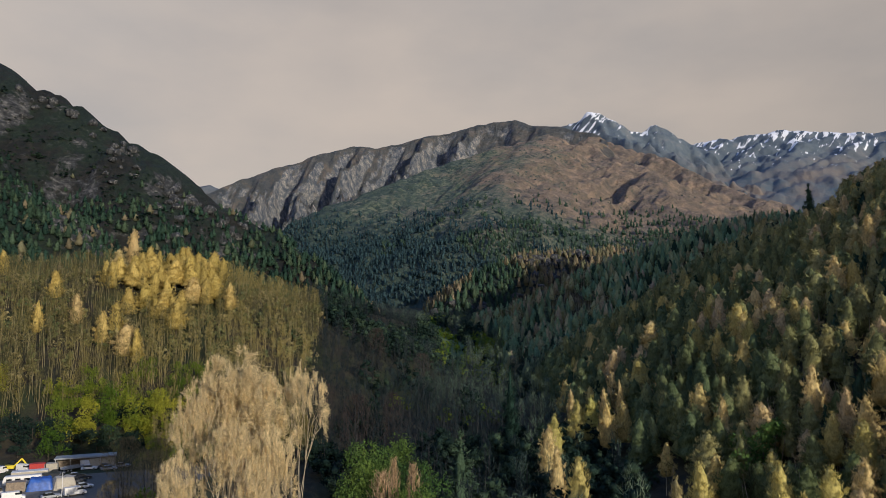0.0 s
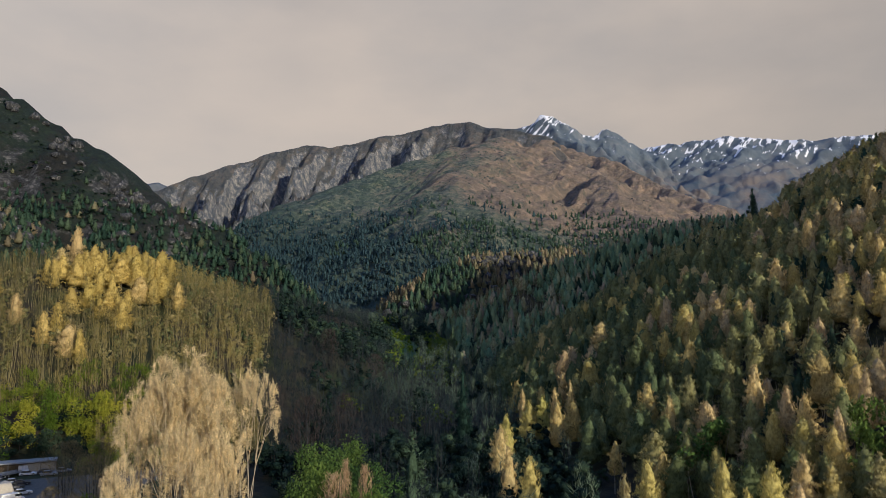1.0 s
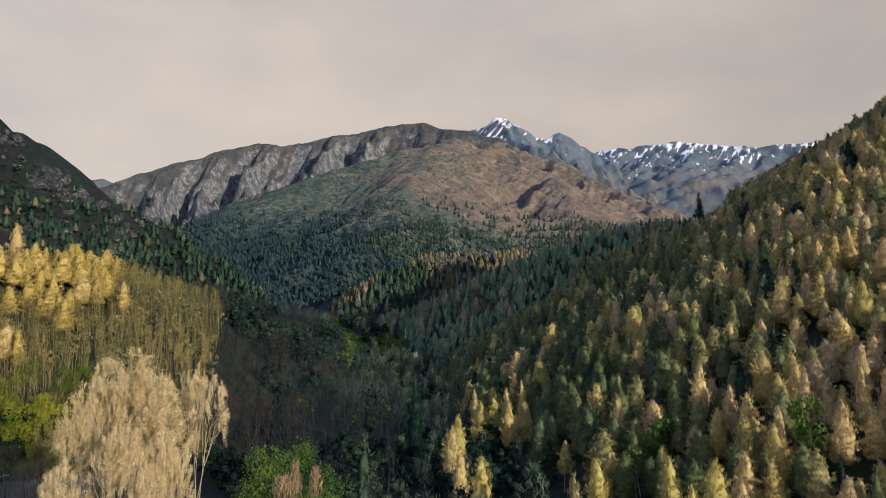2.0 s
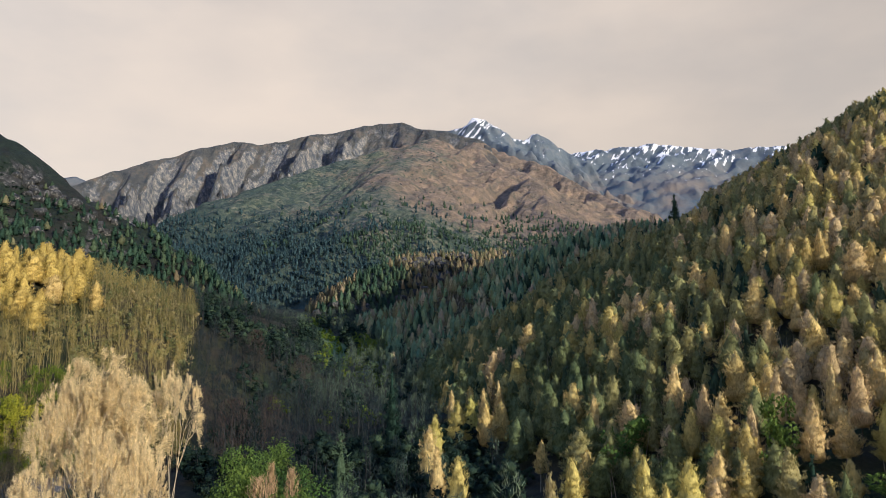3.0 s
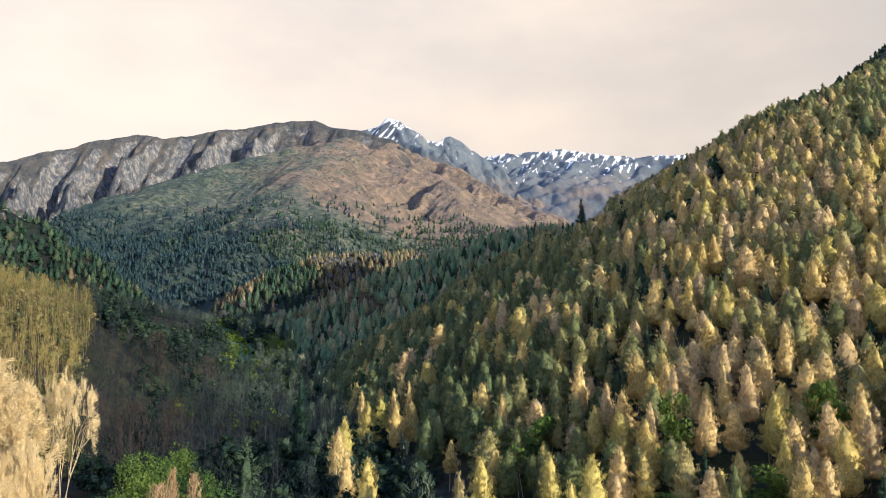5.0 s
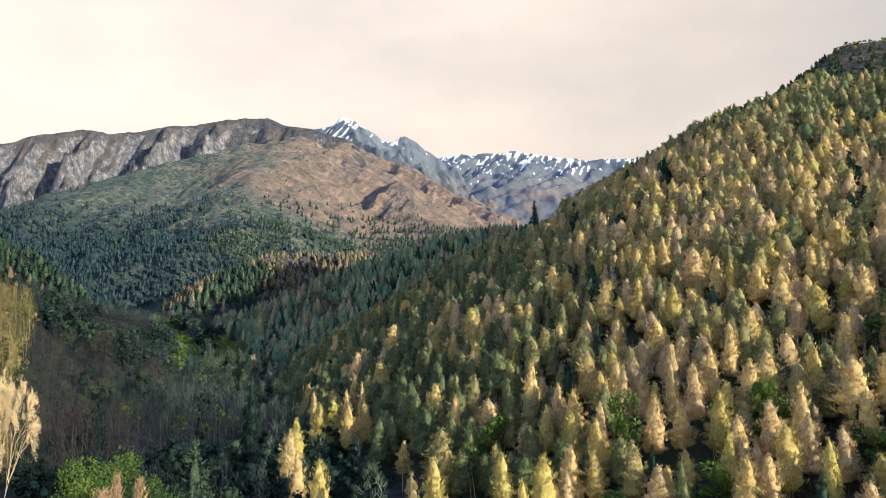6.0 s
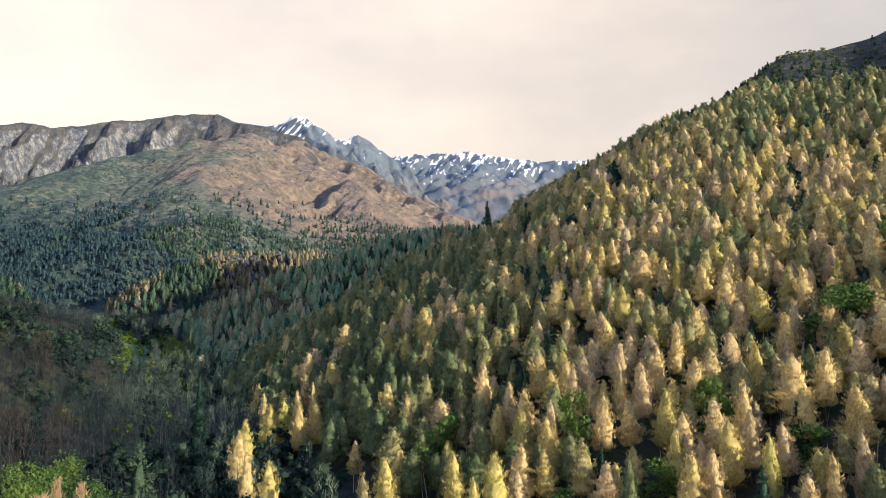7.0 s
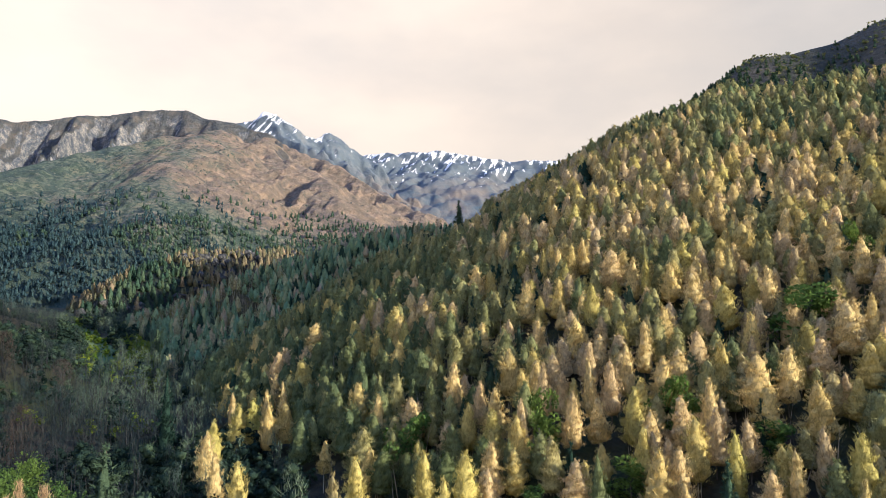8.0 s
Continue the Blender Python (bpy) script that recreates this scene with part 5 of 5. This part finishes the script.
def asphalt_material():
    m, g = material("worn_asphalt")
    p = place(g)
    tar = g.ramp(g.noise(p, 1.5, 8, 0.7), [(0.3, (0.085, 0.080, 0.070)), (0.7, (0.16, 0.145, 0.122))])
    dust = g.ramp(g.noise(p, 0.12, 5), [(0.3, (0.20, 0.17, 0.135)), (0.7, (0.30, 0.26, 0.21))])
    x = g.node("ShaderNodeSeparateXYZ")
    g.link(p, x.inputs[0])
    yard = g.math("MULTIPLY_ADD", x.outputs[0], -0.11, -9.9)
    yard = g.ramp(g.math("ADD", yard, g.noise(p, 0.1, 4)), [(0.45, grey(0)), (0.6, grey(1))])
    finish(g, g.mix(yard, tar, dust), 0.9, g.noise(p, 6, 5), 0.3, 0.03)
    return m


def box(bm, size, centre, bevel=0.0):
    made = bmesh.ops.create_cube(bm, size=1.0, matrix=Matrix.Translation(centre) @ Matrix.Diagonal((*size, 1)))
    if bevel:
        edges = list({e for v in made["verts"] for e in v.link_edges})
        bmesh.ops.bevel(bm, geom=edges, offset=bevel, segments=1, affect="EDGES", clamp_overlap=True)


def solid(name, parent, mat, boxes, bevel=0.0, label=""):
    """One part made of boxes: rows of size and centre."""
    bm = bmesh.new()
    for size, centre in boxes:
        box(bm, size, centre, bevel)
    me = bpy.data.meshes.new(name)
    bm.to_mesh(me)
    bm.free()
    me.materials.append(mat)
    return part(name, me, parent, label)


def prism(name, parent, mat, outline, width, taper=1.0, bevel=0.06):
    """A part with a side outline (x, z), as wide as given, drawn in towards its top."""
    bm = bmesh.new()
    top, low = max(z for _, z in outline), min(z for _, z in outline)
    sides = []
    for s in (-1, 1):
        sides.append([bm.verts.new((x, s * width / 2 * (1 - (1 - taper) * (z - low) / (top - low)), z)) for x, z in outline])
    bm.faces.new(sides[0])
    bm.faces.new(sides[1][::-1])
    n = len(outline)
    for k in range(n):
        bm.faces.new((sides[0][k], sides[1][k], sides[1][(k + 1) % n], sides[0][(k + 1) % n])[::-1])
    bmesh.ops.recalc_face_normals(bm, faces=bm.faces)
    bmesh.ops.bevel(bm, geom=list(bm.edges), offset=bevel, segments=1, affect="EDGES", clamp_overlap=True)
    me = bpy.data.meshes.new(name)
    bm.to_mesh(me)
    bm.free()
    me.materials.append(mat)
    return part(name, me, parent)


def wheel(parent, x, y, r=0.33, w=0.22):
    bm = bmesh.new()
    turn = Matrix.Translation((x, y, r)) @ Matrix.Rotation(math.pi / 2, 4, "X")
    bmesh.ops.create_cone(bm, cap_ends=True, segments=14, radius1=r, radius2=r, depth=w, matrix=turn)
    me = bpy.data.meshes.new("tyre")
    bm.to_mesh(me)
    bm.free()
    me.materials.append(RUBBER)
    tyre = part("tyre", me, parent)
    bm = bmesh.new()
    bmesh.ops.create_cone(bm, cap_ends=True, segments=10, radius1=r * 0.6, radius2=r * 0.55, depth=w + 0.03, matrix=turn)
    me = bpy.data.meshes.new("rim")
    bm.to_mesh(me)
    bm.free()
    me.materials.append(STEEL)
    part("rim", me, tyre)


def car(paint, label, group, length=4.5, tall=1.5, van=False):
    thing = new("van" if van else "car")
    a, w = length / 2, 1.8
    if van:
        prism("body", thing, paint, [(-a, 0.35), (a, 0.35), (a, 0.95), (a - 0.7, 1.15), (a - 1.4, tall), (-a, tall)], w, 0.9)
        solid("window", thing, GLASS_DARK, [((1.5, w - 0.02, 0.5), (a - 1.5, 0, tall - 0.5))], 0.03)
    else:
        prism("body", thing, paint, [(-a, 0.3), (a, 0.3), (a, 0.75), (a - 1.2, 0.92), (-a + 0.4, 0.95), (-a, 0.85)], w, 0.94)
        prism("cabin", thing, GLASS_DARK, [(a - 1.35, 0.88), (-a + 0.35, 0.88), (-a + 0.9, tall - 0.06), (a - 2.1, tall - 0.06)], w * 0.92, 0.8, 0.03)
        prism("roof", thing, paint, [(a - 2.05, tall - 0.06), (-a + 0.85, tall - 0.06), (-a + 1.0, tall), (a - 2.2, tall)], w * 0.76, 0.95, 0.02)
    for x in (-a + 0.8, a - 0.85):
        for y in (-w / 2 + 0.08, w / 2 - 0.08):
            wheel(thing, x, y)
    for y in (-0.6, 0.6):
        solid("headlight", thing, STEEL, [((0.06, 0.32, 0.14), (a - 0.01, y, 0.66))])
    return tagged(thing, label, "van" if van else "car", group)


LOT_Z = 6.06


def set_down(thing, x, y, turn):
    far = math.hypot(x, y)
    k = (189 + (far - 189) * 0.62) / far if far > 189 else 1.0
    thing.matrix_basis = Matrix.Translation((x * k, y * k, LOT_Z)) @ Matrix.Rotation(radians(turn), 4, "Z") @ Matrix.Scale(0.84, 4)
    return thing


lot_x, lot_y = np.meshgrid(np.linspace(-1, 1, 25), np.linspace(-1, 1, 25))
squeeze = np.sqrt(np.clip(1 - 0.5 * lot_y ** 2, 0, 1)), np.sqrt(np.clip(1 - 0.5 * lot_x ** 2, 0, 1))
px_, py_ = -100 + 44 * lot_x * squeeze[0], 186 + 41 * lot_y * squeeze[1]
pz_ = LOT_Z - 0.006 - 0.5 * np.clip(np.hypot(lot_x * squeeze[0], lot_y * squeeze[1]) - 0.93, 0, 1)
i = (np.arange(24)[:, None] * 25 + np.arange(24)[None, :]).ravel()
tagged(new("car_park", mesh_from("car_park", np.stack([px_, py_, pz_], -1).reshape(-1, 3), np.stack([i, i + 1, i + 26, i + 25], 1), asphalt_material(), True)),
       "worn asphalt and gravel yard between trees", "car park", kind="structure")

PARKED = "cars on the car park"
white_car = car(WHITE_PAINT, "white car parked on the asphalt", PARKED)
dark_car = car(DARK_PAINT, "black car parked on the asphalt", PARKED)
grey_car = car(GREY_PAINT, "grey car parked on the asphalt", PARKED)
white_van = car(WHITE_PAINT, "white van parked in the yard", PARKED, 5.2, 2.2, True)
set_down(white_car, -95.1, 198.4, 20)
set_down(dark_car, -99.6, 190.6, 15)
set_down(grey_car, -88.8, 196.2, 25)
set_down(white_van, -79.4, 159.8, 40)
for proto, x, y, turn in ((dark_car, -94.6, 183.6, 30), (white_car, -90.6, 177.6, 28), (dark_car, -88.0, 180.6, 28), (white_car, -91.2, 183.6, 28), (white_car, -86.5, 170.8, 35),
                          (dark_car, -83.6, 168.4, 38), (white_car, -80.8, 166.6, 38), (dark_car, -86.4, 174.6, 34), (white_van, -117.8, 195.9, 80), (white_van, -113.0, 199.2, -20),
                          (white_van, -96.4, 158.6, 15), (white_van, -90.2, 155.6, 30), (dark_car, -91.5, 200.2, 20), (grey_car, -87.6, 201.5, 20), (white_van, -124.5, 197.0, 40),
                          (white_car, -121.0, 190.5, 10), (dark_car, -121.5, 203.5, 0), (grey_car, -83.2, 157.2, 40)):
    set_down(copy_thing(proto, Matrix()), x, y, turn)


def shed(label):
    """An open-fronted shelter with a flat roof on posts."""
    thing = new("open_shed")
    solid("roof", thing, GREY_PAINT, [((17, 5.6, 0.28), (0, 0, 3.5)), ((17.2, 0.12, 0.4), (0, -2.8, 3.45))], 0.03)
    solid("back_wall", thing, BROWN_SHEET, [((16.6, 0.15, 3.3), (0, 2.5, 1.65))])
    for x in (-8.2, -4.1, 0.0, 4.1, 8.2):
        solid("post", thing, STEEL, [((0.16, 0.16, 3.36), (x, -2.5, 1.68))])
    for x in (2.2, 6.2):
        solid("side_panel", thing, CREAM_SHEET, [((3.6, 0.12, 2.9), (x, -2.2, 1.45))])
    return tagged(thing, label, "shed")


def container(name, paint, size, label, lid=None):
    thing = new(name)
    l, w, h = size
    solid("body", thing, paint, [((l, w, h - 0.2), (0, 0, h / 2 + 0.05))] + [((0.10, w + 0.07, h - 0.4), (x, 0, h / 2)) for x in np.arange(-l / 2 + 0.4, l / 2, 0.6)], 0.02)
    solid("roof", thing, lid or paint, [((l + 0.16, w + 0.16, 0.12), (0, 0, h + 0.02))], 0.03)
    solid("door", thing, STEEL, [((0.06, w * 0.42, h - 0.5), (l / 2 + 0.05, s * w * 0.23, h / 2)) for s in (-1, 1)])
    return tagged(thing, label, "container")


def covered_stack(name, mat, size, label, seed):
    """A sheet thrown over a stack: sagging top, loose folds at the sides."""
    rng = np.random.RandomState(seed)
    thing = new(name)
    l, w, h = size
    n = 17
    u, v = np.meshgrid(np.linspace(-1, 1, n), np.linspace(-1, 1, n))
    edge = np.maximum(np.abs(u), np.abs(v))
    z = h * np.clip(1.0 - np.clip((edge - 0.72) / 0.28, 0, 1) ** 1.6, 0.0, 1) + 0.12 * rng.normal(size=u.shape) * (edge < 0.9)
    p = np.stack([u * l / 2, v * w / 2, z], -1).reshape(-1, 3)
    i = (np.arange(n - 1)[:, None] * n + np.arange(n - 1)[None, :]).ravel()
    part("sheet", mesh_from("sheet", p, np.stack([i, i + 1, i + n + 1, i + n], 1), mat), thing)
    solid("pallet", thing, BROWN_SHEET, [((l * 0.9, w * 0.9, 0.14), (0, 0, 0.07))])
    return tagged(thing, label, "stack")


def caravan(label):
    thing = new("caravan")
    prism("body", thing, WHITE_PAINT, [(-4.6, 0.5), (4.6, 0.5), (4.8, 1.6), (4.4, 2.8), (-4.4, 2.8), (-4.8, 1.6)], 2.4, 0.94, 0.15)
    for x in (-3.2, -1.1, 1.1, 3.2):
        for s in (-1, 1):
            solid("window", thing, GLASS_DARK, [((1.3, 0.05, 0.65), (x, s * 1.18, 1.85))], 0.02)
    for x in (-0.6, 0.6):
        for y in (-1.05, 1.05):
            wheel(thing, x, y, 0.36)
    return tagged(thing, label, "caravan")


def truck(label, paint):
    thing = new("truck")
    prism("cab", thing, paint, [(2.2, 0.6), (4.0, 0.6), (4.0, 1.6), (3.7, 2.6), (2.2, 2.6)], 2.3, 0.92, 0.08)
    solid("windscreen", thing, GLASS_DARK, [((0.06, 1.9, 0.75), (3.86, 0, 2.05))])
    solid("bed", thing, GREY_PAINT, [((6.0, 2.3, 0.25), (-1.0, 0, 1.0)), ((6.0, 0.08, 0.5), (-1.0, 1.15, 1.3)), ((6.0, 0.08, 0.5), (-1.0, -1.15, 1.3))])
    for x in (-3.0, -2.0, 3.0):
        for y in (-1.0, 1.0):
            wheel(thing, x, y, 0.48, 0.3)
    return tagged(thing, label, "truck")


def digger(label):
    thing = new("digger")
    solid("track", thing, RUBBER, [((3.2, 0.5, 0.7), (0, 0.95, 0.35)), ((3.2, 0.5, 0.7), (0, -0.95, 0.35))], 0.15)
    solid("body", thing, YELLOW_PAINT, [((2.6, 2.1, 1.0), (-0.3, 0, 1.3))], 0.1)
    solid("cab", thing, GLASS_DARK, [((1.3, 1.0, 1.4), (0.4, 0.5, 2.3))], 0.08)
    bm = bmesh.new()
    for a, b in (((0.8, -0.2, 1.4), (2.9, -0.2, 3.6)), ((2.9, -0.2, 3.6), (4.4, -0.2, 1.6))):
        a, b = Vector(a), Vector(b)
        d = b - a
        bmesh.ops.create_cube(bm, size=1.0, matrix=Matrix.Translation((a + b) / 2) @ d.to_track_quat("X", "Z").to_matrix().to_4x4() @ Matrix.Diagonal((d.length + 0.2, 0.3, 0.38, 1)))
    me = bpy.data.meshes.new("boom")
    bm.to_mesh(me)
    bm.free()
    me.materials.append(YELLOW_PAINT)
    part("boom", me, thing)
    solid("bucket", thing, STEEL, [((0.7, 0.9, 0.6), (4.5, -0.2, 1.2))], 0.1)
    return tagged(thing, label, "digger")


def pole(label):
    thing = new("lamp_post")
    v, f = tube([(0, 0, 0), (0, 0, 3.0), (0, 0, 6.0)], (0.09, 0.08, 0.06), 8)
    part("post", mesh_from("post", v, f, WHITE_PAINT, True), thing)
    solid("head", thing, STEEL, [((0.7, 0.25, 0.14), (0.25, 0, 6.05))], 0.04)
    return tagged(thing, label, "post")


set_down(shed("long open shed with a pale flat roof on posts"), -98.5, 203.5, 22)
set_down(container("shipping_container", RED_PAINT, (4.0, 2.4, 2.6), "faded red container beside the shed"), -108.2, 196.8, 20)
set_down(container("storage_box", CREAM_SHEET, (3.0, 2.4, 2.4), "cream storage box beside a red container"), -104.8, 197.8, 20)
set_down(truck("white lorry parked before the shed", WHITE_PAINT), -98.6, 197.8, 60)
set_down(digger("yellow digger standing in the yard"), -117.8, 201.2, 15)
set_down(container("site_office", CREAM_SHEET, (9.0, 3.2, 2.8), "cream site hut with a flat white roof", WHITE_PAINT), -101.2, 181.0, 24)
set_down(caravan("long white caravan parked beside the hut"), -98.4, 173.2, 22)
set_down(covered_stack("covered_stack", BLUE_SHEET, (6.4, 4.6, 3.0), "stack under a blue tarpaulin", 3), -90.2, 165.8, 24)
set_down(container("shipping_container", DARK_PAINT, (6.0, 2.4, 2.5), "dark container behind the blue tarpaulin"), -94.6, 176.8, 24)
set_down(covered_stack("covered_stack", CREAM_SHEET, (5.6, 4.4, 3.0), "stack under a cream sheet", 4), -85.6, 166.9, 40)
set_down(container("storage_box", BROWN_SHEET, (4.4, 3.0, 2.6), "weathered brown wooden store"), -94.4, 163.6, 24)
set_down(pole("white post at the edge of the yard"), -81.6, 158.6, 0)
